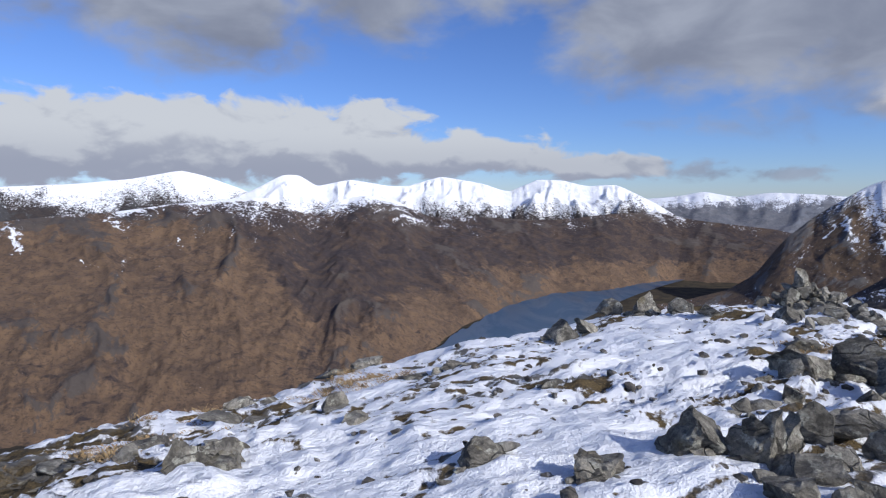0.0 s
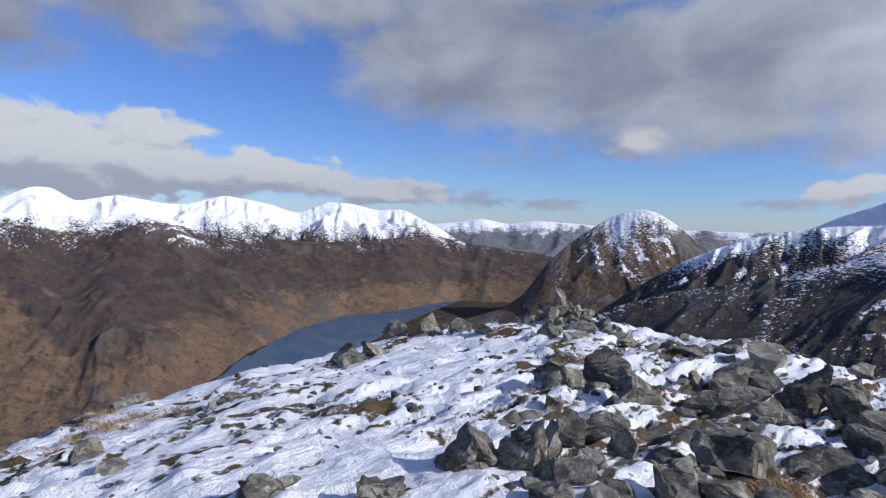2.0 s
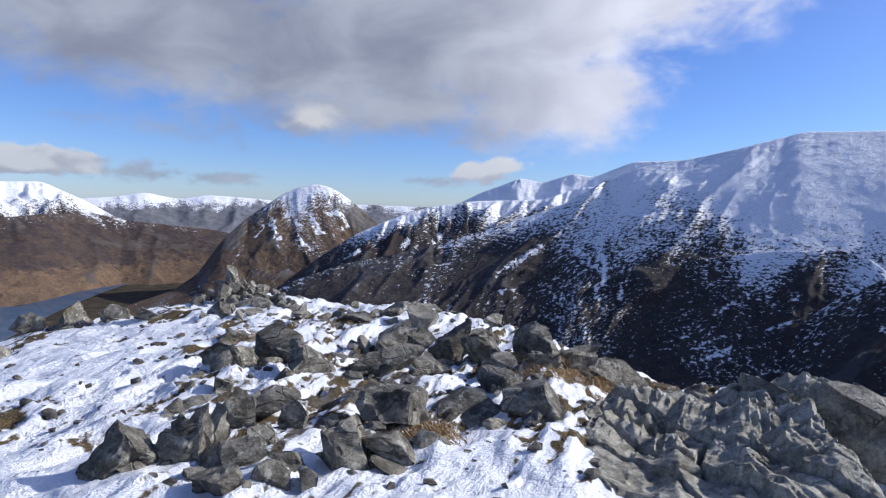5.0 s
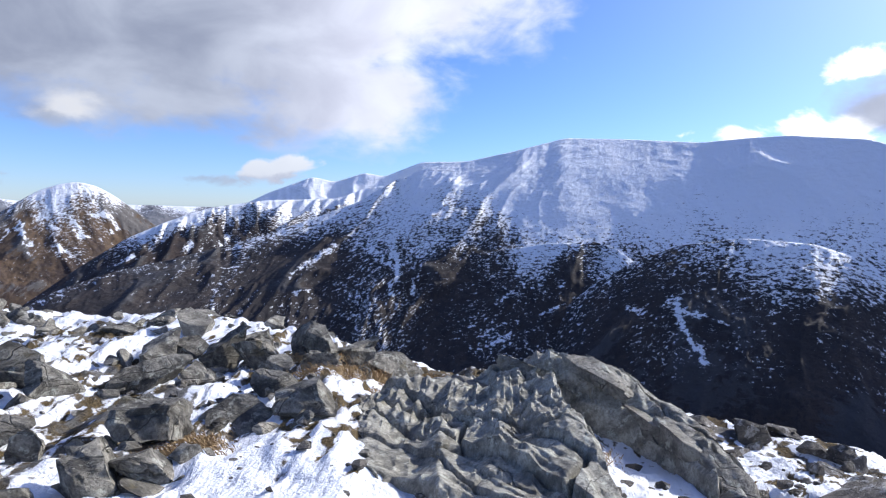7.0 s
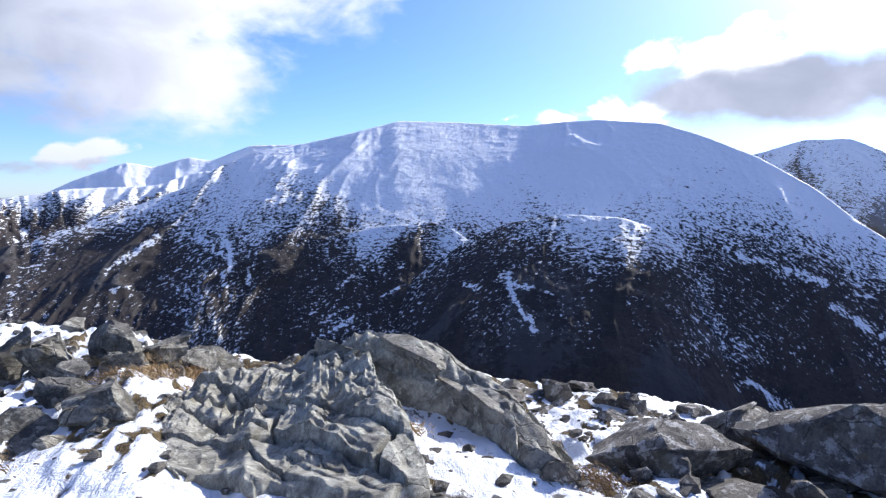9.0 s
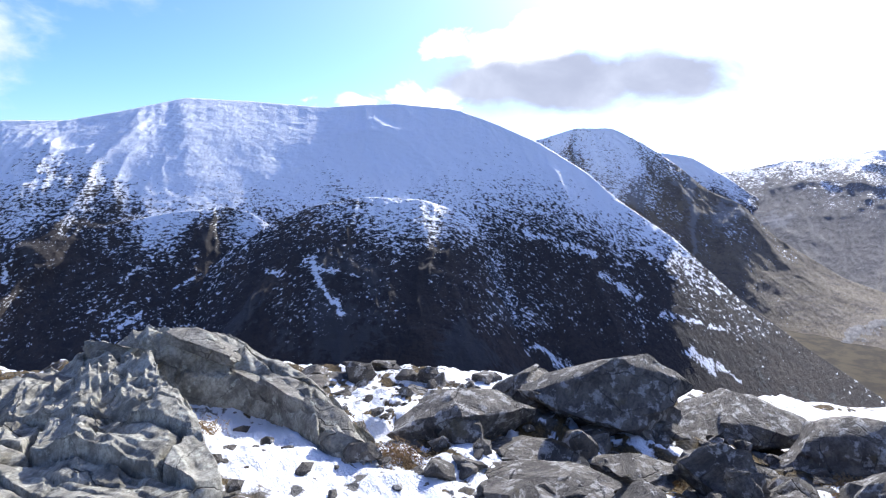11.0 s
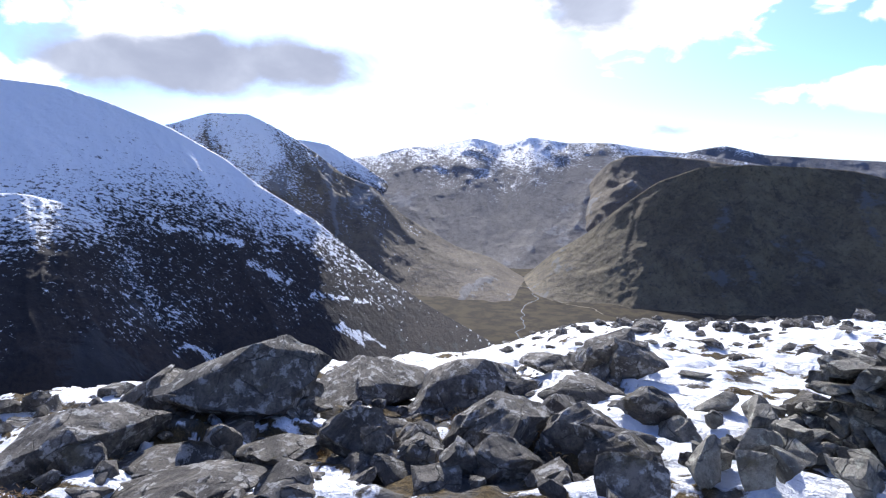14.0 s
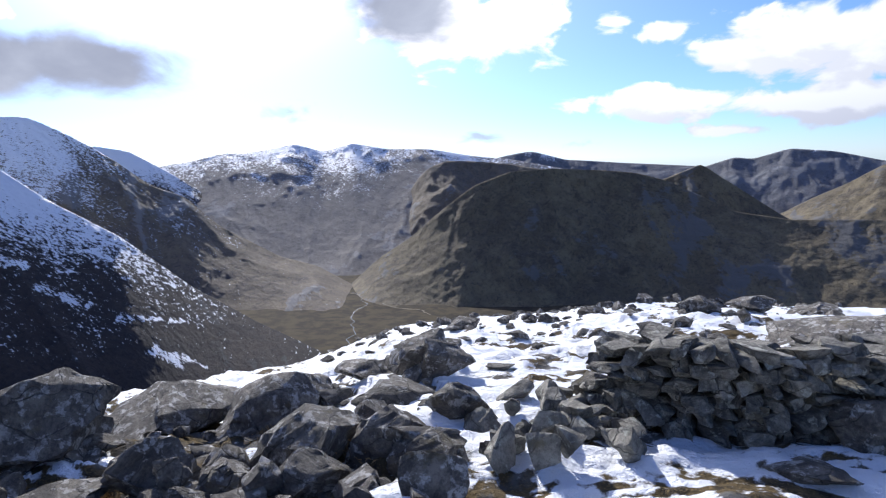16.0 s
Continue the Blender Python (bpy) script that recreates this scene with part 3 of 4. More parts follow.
mountain("snow_ridge", [(49, -0.4, 3100), (50.3, 0.2, 3100), (51.8, 1.0, 3100), (55.6, 2.5, 3100), (57.6, 2.1, 3100), (60.3, 3.0, 3100), (62.1, 2.7, 3100), (65.5, 4.1, 3100), (67.9, 4.2, 3100), (72, 4.4, 3100)],
         0.85, SNOWY, "white snow ridge behind the crags", snowline=-80, band=100, seed=41, floor=-250, dust=0.3, rows=80, gully=0.10)
# snow on the great mountain: where it lies whole and where its last flecks show; filled gullies
BELTS = [(32, -7.0, -10.0), (44, -2.6, -6.5), (50, -1.0, -5.5), (56, 0.6, -6.0), (61, 1.8, -7.0), (66, 2.0, -8.0), (70, 0.8, -9.0), (77, -0.4, -10.0), (83, -0.4, -11.0), (88, 0.4, -12.0), (92, 1.4, -12.0), (95, 0.4, -12.0), (100, 0.4, -10.0), (105, 0.8, -9.0), (109, -0.2, -9.0), (114, -1.6, -10.0), (118, -2.6, -10.5), (122, -3.4, -12.0), (143, -14.0, -22.0)]
GULLIES = [
    (62.9, -2.6, 63.3, -8.0, 0.42), (61.2, -3.8, 62.8, -6.0, 0.22), (65.5, -4.2, 64.8, -8.2, 0.2), (57.6, -3.8, 53.6, -6.5, 0.3), (54.2, -8.0, 55.4, -7.7, 0.22), (49.0, -5.6, 47.0, -6.4, 0.2),
    (78.2, -6.9, 81.4, -7.4, 0.28), (80.2, -8.0, 77.2, -9.4, 0.2), (75.0, -7.0, 72.6, -8.8, 0.2), (74.0, -11.6, 71.2, -13.0, 0.22), (84.4, -8.6, 85.6, -9.2, 0.3),
    (88.4, -8.2, 89.0, -10.0, 0.6), (89.4, -8.4, 92.4, -9.4, 0.24), (89.4, -10.2, 91.0, -12.8, 0.24), (109.2, -15.8, 113.4, -18.1, 0.34), (123.0, -15.2, 126.6, -17.4, 0.36), (115.0, -9.3, 118.4, -10.9, 0.3), (120.6, -12.2, 127.0, -13.4, 0.2),
]
# long drifts along the terraces of its shoulder
SHELVES = [(100.5, 2.2, 113.0, -3.2, 0.5), (97.0, -1.3, 108.7, -3.4, 0.45), (92.0, -3.2, 104.0, -4.6, 0.3), (107.0, -5.0, 117.0, -8.2, 0.28), (118.5, -6.4, 125.0, -10.2, 0.2), (112.0, -6.2, 115.0, -7.4, 0.2)]
mountain("great_snow_mountain", [(32, -8.9, 2050), (33.2, -8.3, 2050), (35.4, -7.2, 2045), (39.4, -5.8, 2040), (43.7, -4.9, 2040), (48.2, -3.7, 2050), (52.0, -2.5, 2060), (56.0, -1.1, 2070), (60.0, 0.5, 2085), (63.1, 2.4, 2090), (66.2, 3.7, 2095), (69.8, 4.3, 2100), (73.4, 5.1, 2080), (78.5, 6.4, 2120), (83.4, 6.3, 2120), (89.9, 5.9, 2080), (93.7, 6.2, 2060), (96.5, 6.3, 2040), (101.7, 5.8, 1990), (105, 4.65, 1950), (109.3, 2.75, 1900), (113.4, 0.2, 1840), (116.4, -2.4, 1750), (121.1, -5.6, 1640), (126.3, -10.3, 1530), (131.5, -13.8, 1410), (137.0, -16.9, 1270), (143, -21.5, 1100)],
         [(32, 1250), (60, 1330), (80, 1320), (96, 1280), (110, 1230), (121, 1130), (131, 1030), (137, 960), (143, 930)], SNOWY, "great mountain white above and dark with snow patches below", seed=43, gully=0.11, grain=110, slant=[(32, 0.5), (72, 0.5), (90, 0.0), (105, -0.5), (143, -0.6)], wild=[(32, 0.7), (56, 0.8), (66, 0.8), (72, 0.3), (80, 0.08), (90, 0.1), (94, 0.3), (100, 0.15), (125, 0.1)], rows=230, pitch=0.12, crag=0.15, bend=[(32, 0.7), (95, 0.7), (106, 0.92), (143, 1.05)], lumps=0.012, gain=0.42, jag=0.014, rills=0.006, belts=BELTS, drifts=GULLIES + SHELVES)
mountain("rocky_spur", [(54, -17, 1700), (58, -11.2, 1690), (59.6, -9.8, 1680), (64.9, -6.9, 1660), (68.8, -5.1, 1650), (72.9, -3.8, 1640), (77.0, -3.1, 1620), (81.2, -2.8, 1600), (83.3, -3.3, 1580), (85.9, -5.2, 1520), (88.6, -7.3, 1450), (91, -9.8, 1400), (95, -17, 1340)],
         0.72, SNOWY, "dark rocky spur flecked with snow", seed=89, slant=0.5, gully=0.10, lumps=0.02, grain=120, bend=0.95, jag=0.04, rows=150, pitch=0.12, belts=BELTS, drifts=GULLIES + SHELVES)
mountain("heather_spur", [(75, -16, 1370), (79, -8.9, 1420), (81.2, -6.8, 1440), (84.9, -4.5, 1480), (88.5, -2.9, 1520), (93.6, -2.1, 1540), (98.6, -2.3, 1560), (102.0, -3.4, 1590), (104.5, -5.2, 1590), (107.0, -8.4, 1580), (110.0, -12.5, 1560), (113.0, -18.5, 1540)],
         0.74, SNOWY, "dark heather shoulder speckled with thin snow", bend=0.8, seed=97, slant=[(75, 0.4), (95, 0.0), (113, -0.5)], gully=0.08, lumps=0.02, grain=130, jag=0.04, rows=150, pitch=0.12, belts=BELTS, drifts=GULLIES + SHELVES)
mountain("shaded_peak", [(104, 1.5, 2850), (106.4, 2.4, 2850), (109.4, 3.1, 2850), (112.5, 4.0, 2850), (115.6, 4.0, 2850), (118.6, 2.4, 2800), (121.2, 0.6, 2750), (123.7, -1.5, 2700), (126.3, -2.6, 2650), (128.9, -5.2, 2560), (133.9, -8.2, 2420), (137.1, -9.2, 2360), (140.1, -11.0, 2310), (143, -12.2, 2280)],
         0.78, OLIVE, "shaded peak with a snowy top and brown flank", snowline=20, band=330, seed=47, gully=0.09, grain=110, bend=0.95, gain=0.5, jag=0.03, lumps=0.02, edge=0.2, streak=200)
mountain("snowy_shoulder", [(117, 2.0, 3400), (119.6, 1.8, 3400), (122.4, 1.3, 3400), (125.3, -0.5, 3400), (126.8, -1.6, 3400), (129, -3, 3400)],
         0.85, SNOWY, "snowy shoulder behind the shaded peak", snowline=-140, band=140, seed=53, floor=-350, rows=60)
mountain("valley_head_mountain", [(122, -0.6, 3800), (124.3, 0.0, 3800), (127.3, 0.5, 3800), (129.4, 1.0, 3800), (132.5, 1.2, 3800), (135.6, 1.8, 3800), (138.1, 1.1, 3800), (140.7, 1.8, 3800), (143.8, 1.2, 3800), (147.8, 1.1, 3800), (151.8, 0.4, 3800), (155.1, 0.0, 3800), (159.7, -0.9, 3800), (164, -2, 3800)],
         0.64, HAZED_SCREE, "hazy mountain at the valley head with snow on top", snowline=20, band=200, seed=59, edge=0.05, gully=0.04, grain=200, lumps=0.006, rills=0.004, gain=0.42, jag=0.006)
mountain("valley_spur", [(144.6, -5.6, 3300), (145.5, -3.4, 3300), (146.5, -1.7, 3300), (147.8, -0.5, 3300), (149.4, 0.0, 3300), (151.8, -0.1, 3300), (155.1, -0.4, 3300), (159.7, -1.3, 3300), (163, -2.4, 3300)],
         0.75, OLIVE, "dark spur of hill behind the brown hill", snowline=120, band=80, seed=61, rows=80, gully=0.14, gain=0.42, jag=0.03)
mountain("brown_hill", [(136.5, -12.6, 2330), (138.5, -11.9, 2330), (140.2, -11.0, 2330), (142.8, -8.8, 2320), (145.9, -6.9, 2310), (148.4, -4.8, 2300), (151.8, -2.3, 2300), (155.1, -1.1, 2300), (158.8, -0.9, 2320), (163.1, -1.1, 2360), (166.2, -1.4, 2380), (168.7, -2.1, 2380), (174.2, -4.7, 2300), (178.3, -5.3, 2300), (184.6, -5.1, 2350), (195, -5.5, 2400), (205, -7, 2400)],
         0.80, DUN, "rounded brown hill with a dark shaded side", snowline=160, band=60, seed=67, gully=0.06, gain=0.5, jag=0.04, lumps=0.06, rills=0.015, grain=150)
mountain("dark_cone_hill", [(166, -3.0, 2900), (167.3, -2.3, 2900), (168.7, -1.9, 2900), (171.4, -0.7, 2900), (173.6, -2.2, 2900), (177.9, -5.1, 2900), (181, -6.5, 2900)],
         0.85, DUN, "dark cone-shaped hill", snowline=200, band=60, seed=71, rows=70)
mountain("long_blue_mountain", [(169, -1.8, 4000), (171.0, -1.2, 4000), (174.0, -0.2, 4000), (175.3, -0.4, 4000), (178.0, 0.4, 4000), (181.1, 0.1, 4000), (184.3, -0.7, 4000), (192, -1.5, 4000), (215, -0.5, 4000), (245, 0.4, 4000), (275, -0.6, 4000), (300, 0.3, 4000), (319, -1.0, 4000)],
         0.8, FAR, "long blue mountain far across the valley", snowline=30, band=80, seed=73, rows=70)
mountain("far_brown_hill", [(176, -5.6, 3400), (177.5, -4.9, 3400), (179.8, -3.5, 3400), (182, -2.4, 3400), (184.3, -0.9, 3400), (190, -0.5, 3400), (200, -2, 3400), (215, -3.5, 3400)],
         0.8, DUN, "brown hill beyond the valley", snowline=200, band=60, seed=79, rows=70)
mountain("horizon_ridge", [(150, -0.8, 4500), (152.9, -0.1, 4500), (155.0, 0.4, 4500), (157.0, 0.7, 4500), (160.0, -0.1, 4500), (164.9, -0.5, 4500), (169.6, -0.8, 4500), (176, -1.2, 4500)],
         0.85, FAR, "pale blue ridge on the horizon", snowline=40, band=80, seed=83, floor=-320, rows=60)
# ---- rocks ----


def rock_material(name, light, dark, lichen, spots, split=0.014, run=None, grime=0.6):
    m, n = material(name)
    co = n.add("ShaderNodeNewGeometry").outputs["Position"]
    chance = n.add("ShaderNodeObjectInfo").outputs["Random"]
    turned = n.add("ShaderNodeVectorRotate", {"Vector": co, "Axis": (0.3, 0.2, 0.93), "Angle": n.math("MULTIPLY", chance, 5.0)}, rotation_type="AXIS_ANGLE").outputs[0]
    if run is not None:
        turned = n.add("ShaderNodeVectorRotate", {"Vector": co, "Axis": (0, 0, 1), "Angle": run}, rotation_type="AXIS_ANGLE").outputs[0]
    wander = n.vec("ADD", turned, n.vec("MULTIPLY", n.add("ShaderNodeTexNoise", {"Vector": turned, "Scale": 3.0, "Detail": 4.0}).outputs["Color"], (0.22, 0.22, 0.22)))
    bands = n.noise(n.vec("MULTIPLY", turned, (1.2, 4.4, 4.0)), 1.7, 9.0, 0.70, 0.15)
    blot = n.noise(turned, 2.4, 6.0, 0.66, 0.1)
    grain = n.noise(turned, 34.0, 7.0, 0.8)
    patch = n.noise(turned, 9.0, 6.0, 0.66, 0.2)
    joints = n.add("ShaderNodeTexVoronoi", {"Vector": n.vec("MULTIPLY", wander, (1.0, 2.3, 3.6) if run is None else (0.55, 3.2, 2.0)), "Scale": 1.0}, feature="DISTANCE_TO_EDGE").outputs["Distance"]
    crack = n.math("MULTIPLY", n.step(joints, 0.0, split, 1.0, 0.0), n.step(bands, 0.40, 0.58) if run is None else n.step(bands, 0.25, 0.45))
    col = n.mix(n.step(bands, 0.36, 0.64), dark, light)
    col = n.mix(n.step(blot, 0.50, 0.66, 0.0, 0.45), col, tuple(c * 0.62 for c in dark))
    col = n.mix(n.step(patch, 0.60 - spots, 0.67 - spots, 0.0, 0.8), col, lichen)
    crust = n.noise(turned, 5.2, 8.0, 0.74, 0.2)
    col = n.mix(n.step(crust, 0.54, 0.64, 0.0, grime), col, (0.034, 0.032, 0.029))
    moss = n.noise(turned, 3.3, 6.0, 0.66)
    col = n.mix(n.step(moss, 0.58, 0.68, 0.0, 0.6), col, (0.125, 0.098, 0.040))
    col = n.mix(n.step(grain, 0.46, 0.62, 0.0, 0.5), col, tuple(c * 0.5 for c in dark))
    col = n.mix(n.math("MULTIPLY", crack, 0.7), col, (0.022, 0.020, 0.018))
    shade = n.math("ADD", 0.78, n.math("MULTIPLY", chance, 0.44))
    tone = n.add("ShaderNodeHueSaturation", {"Value": shade, "Color": col}).outputs[0]
    height = n.math("SUBTRACT", n.math("ADD", n.math("MULTIPLY", bands, 0.9), n.math("ADD", n.math("MULTIPLY", patch, 0.4), n.math("MULTIPLY", grain, 0.25))), n.math("MULTIPLY", crack, 0.5))
    finish(n, tone, 0.86, height, 0.07 if run is None else 0.06, 1.0)
    return m


GNEISS = rock_material("grey_gneiss", (0.37, 0.345, 0.285), (0.155, 0.142, 0.115), (0.50, 0.50, 0.41), 0.03)
BEDROCK = rock_material("jointed_bedrock", (0.50, 0.475, 0.39), (0.195, 0.182, 0.146), (0.56, 0.56, 0.46), 0.04, 0.005, 0.57, 0.5)
# gneiss again with deeper darks, shade of the stones put into its colour
SHADED = rock_material("shaded_gneiss", (0.36, 0.332, 0.27), (0.075, 0.068, 0.055), (0.52, 0.51, 0.42), 0.04)
LICHENED = rock_material("lichened_boulder", (0.235, 0.207, 0.168), (0.076, 0.066, 0.055), (0.52, 0.50, 0.46), 0.07)


def ball(subdivisions):
    bm = bmesh.new()
    bmesh.ops.create_icosphere(bm, subdivisions=subdivisions, radius=1.0)
    bm.verts.ensure_lookup_table()
    pts = np.array([v.co[:] for v in bm.verts])
    faces = np.array([[v.index for v in f.verts] for f in bm.faces])
    bm.free()
    return pts, faces


BALLS = {k: ball(k) for k in (1, 2, 3, 4)}


def rock_points(seed, subdivisions, planes, squash, rough, low=0.36, block=False):
    """A stone broken along flat joints, inside a box one metre each way, its foot at z = 0."""
    g = np.random.default_rng(seed)
    p, faces = BALLS[subdivisions]
    p = p * 1.3
    cuts = g.normal(size=(planes, 3))
    cuts[: planes // 2, 2] *= squash
    if block:
        axes = np.concatenate([np.eye(3), -np.eye(3)])
        cuts = np.concatenate([axes + g.normal(0, 0.28, (6, 3)), cuts[:planes]])
    for i, cut in enumerate(cuts):
        cut = cut / np.linalg.norm(cut)
        lim = g.uniform(0.5, 0.72) if block and i < 6 else g.uniform(0.72, 1.0) if block else g.uniform(low, 0.74) if i < planes * 0.7 else g.uniform(0.65, 0.9)
        d = p @ cut
        p = p - np.maximum(d - lim, 0)[:, None] * cut
    o = g.uniform(0, 50, 3)
    n1 = fbm(p[:, 0] * 1.3 + o[0] + p[:, 2] * 0.8, p[:, 1] * 1.3 + o[1] - p[:, 2] * 0.9, 3, seed)
    n2 = ridged(p[:, 0] * 0.5 + o[2] + p[:, 2] * 2.2, p[:, 1] * 0.6 + p[:, 2] * 1.8, 2, seed + 5)
    n3 = fbm(p[:, 0] * 4.5 + o[0] + p[:, 2] * 3, p[:, 1] * 4.5 + o[1] - p[:, 2] * 3.5, 4, seed + 8, 0.6)
    p = p * (1 + (n1 - 0.5) * rough - smooth(n2, 0.84, 0.97) * rough * 0.5 + (n3 - 0.5) * rough * 0.75)[:, None]
    # thin beds that stand out or weather back
    bed = np.array([g.normal(0, 0.6), g.normal(0, 0.6), 1.0])
    bed = bed / np.linalg.norm(bed)
    deep = p @ bed
    q = deep * g.uniform(3.0, 4.5) + (n1 - 0.5) * 1.2
    at, frac = np.floor(q), q - np.floor(q)
    out = lattice(at, at * 0, seed) * (1 - smooth(frac, 0.75, 1.0)) + lattice(at + 1, at * 0, seed) * smooth(frac, 0.75, 1.0)
    p = p + (p - deep[:, None] * bed) * ((out - 0.5) * rough * 1.1)[:, None]
    p[:, 0] += p[:, 2] * g.uniform(-0.35, 0.35)
    lo, hi = p.min(0), p.max(0)
    p = (p - (lo + hi) / 2) / (hi - lo)
    p[:, 2] += 0.5
    return p, faces


def rock_mesh(name, seed, subdivisions=3, planes=12, squash=1.0, rough=0.14, mat=None, sharp=24, low=0.36, block=False):
    p, faces = rock_points(seed, subdivisions, planes, squash, rough, low, block)
    me = bpy.data.meshes.new(name)
    me.from_pydata(p.tolist(), [], faces.tolist())
    me.polygons.foreach_set("use_smooth", np.ones(len(faces), bool))
    me.set_sharp_from_angle(angle=radians(sharp))
    me.materials.append(mat)
    return me


ANGULAR = [rock_mesh("angular_stone", 100 + i, 4, 12, 1.1, 0.22, GNEISS, 26) for i in range(9)]
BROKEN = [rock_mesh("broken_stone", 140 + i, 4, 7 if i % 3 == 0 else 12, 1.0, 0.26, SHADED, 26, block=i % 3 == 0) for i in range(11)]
# wall stones use the shade-darkened gneiss
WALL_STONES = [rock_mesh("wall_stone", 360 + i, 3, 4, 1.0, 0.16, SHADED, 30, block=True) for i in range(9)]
BROKEN_SMALL = [rock_mesh("broken_small_stone", 340 + i, 3, 9, 1.2, 0.18, SHADED, 30) for i in range(7)]
ROUNDED = [rock_mesh("rounded_stone", 200 + i, 4, 16, 1.0, 0.25, LICHENED, 30, 0.58) for i in range(8)]
SMALL = [rock_mesh("small_stone", 300 + i, 3, 9, 1.3, 0.18, GNEISS, 30) for i in range(8)]
SMALL_DARK = [rock_mesh("small_dark_stone", 320 + i, 3, 10, 1.3, 0.18, LICHENED, 30) for i in range(8)]
dice = random.Random(5)


def ground_at(x, y):
    return float(ground_height(np.array([x]), np.array([y]))[0])


def boulder(x, y, wide, tall, meshes, label, group, name="boulder", tilt=10, deep=0.85):
    """One stone whose near foot stands at (x, y), half sunk in snow and turf."""
    away = math.atan2(x, y)
    long = wide * deep * dice.uniform(0.85, 1.15)
    cx, cy = x + math.sin(away) * long * 0.38, y + math.cos(away) * long * 0.38
    body = max(tall - 0.18 * long, tall * 0.6) * 1.25
    ob = new(name, dice.choice(meshes))
    z = min(ground_at(cx, cy), ground_at(x, y)) - body * 0.16
    ob.matrix_world = pose(cx, cy, z, dice.uniform(-tilt, tilt), dice.uniform(-tilt, tilt), -math.degrees(away) + dice.choice((0, 180)) + dice.uniform(-18, 18)) @ Matrix.Diagonal((wide * 1.08, long, body, 1))
    return tagged(ob, label, "boulder", group)


SNOWFIELD = [
    (-1.16, 6.19, 0.28, 0.31), (-2.66, 7.94, 0.65, 0.31), (-1.63, 9.34, 0.82, 0.29), (-1.27, 9.46, 0.45, 0.15), (1.86, 9.27, 0.49, 0.4), (2.28, 9.54, 0.41, 0.33),
    (1.83, 10.09, 0.38, 0.25), (3.11, 11.29, 0.6, 0.41), (3.58, 10.88, 0.53, 0.49), (4.06, 10.49, 0.47, 0.38), (4.31, 9.88, 0.4, 0.3), (0.14, 7.68, 0.37, 0.16),
    (-0.36, 7.75, 0.37, 0.15), (1.04, 5.92, 0.2, 0.14), (1.78, 6.34, 0.19, 0.11), (0.37, 4.09, 0.29, 0.15), (-1.77, 4.68, 0.7, 0.23), (-2.86, 5.7, 0.63, 0.21),
    (0.96, 3.62, 0.34, 0.18), (0.02, 3.87, 0.16, 0.08), (4.98, 8.77, 0.47, 0.3), (4.11, 6.97, 0.45, 0.24), (6.38, 9.41, 0.42, 0.32), (6.29, 8.8, 0.4, 0.24),
    (6.45, 10.15, 0.44, 0.22),
]
CLUSTER = [
    (3.21, 5.51, 0.62, 0.33), (2.94, 4.99, 0.19, 0.2), (3.63, 4.77, 0.5, 0.32), (2.74, 4.2, 0.4, 0.31), (1.84, 3.67, 0.32, 0.37), (2.05, 3.67, 0.24, 0.32), (1.58, 3.74, 0.42, 0.3),
    (2.27, 3.89, 0.24, 0.28), (2.59, 2.98, 0.34, 0.28), (1.84, 3.17, 0.3, 0.22), (2.04, 2.98, 0.21, 0.16), (2.29, 3.08, 0.18, 0.17), (2.34, 3.51, 0.24, 0.13), (2.45, 4.75, 0.35, 0.16),
    (2.45, 4.03, 0.23, 0.28), (3.66, 5.37, 0.49, 0.43), (0.88, 3.58, 0.30, 0.19), (2.06, 3.36, 0.43, 0.16), (2.75, 3.82, 0.20, 0.23), (0.26, 4.01, 0.32, 0.17),
]
OUTCROP_EDGE = [
    (5.4, 4.45, 0.5, 0.48), (5.75, 4.3, 0.4, 0.4), (5.45, 4.05, 0.5, 0.36), (5.8, 3.72, 0.55, 0.42), (6.15, 3.4, 0.6, 0.36), (5.2, 3.75, 0.35, 0.24), (5.55, 3.4, 0.4, 0.22), (6.71, 3.25, 0.84, 0.35), (4.3, 4.51, 0.63, 0.4), (5.46, 5.44, 0.51, 0.44), (5.88, 5.37, 0.45, 0.34), (4.79, 4.24, 0.43, 0.27),
    (3.94, 3.12, 0.63, 0.17), (4.53, 3.25, 0.43, 0.24), (4.14, 2.64, 0.52, 0.31), (3.26, 3.28, 0.54, 0.32), (2.89, 2.81, 0.32, 0.24), (8.12, 7.54, 0.7, 0.16), (8.6, 7.1, 0.5, 0.16), (6.41, 7.25, 0.6, 0.18), (6.9, 7.0, 0.4, 0.15),
]
BOULDER_FIELD = [
    (4.84, -1.46, 1.05, 0.5), (4.93, -2.71, 1.29, 0.73), (5.81, -2.26, 0.6, 0.45), (8.61, -1.16, 0.42, 0.18), (7.97, -1.44, 0.3, 0.18), (7.97, -1.69, 0.27, 0.24),
    (7.7, -0.17, 0.43, 0.18), (4.53, -2.21, 0.3, 0.3), (4.04, -2.48, 0.63, 0.22), (4.91, -3.13, 0.5, 0.21), (4.31, -1.77, 0.66, 0.19), (3.74, -1.69, 0.85, 0.21),
    (3.74, -2.96, 0.5, 0.41), (3.61, -3.01, 0.19, 0.3), (5.19, -4.12, 1.14, 0.54), (4.42, -0.64, 0.24, 0.18),
]
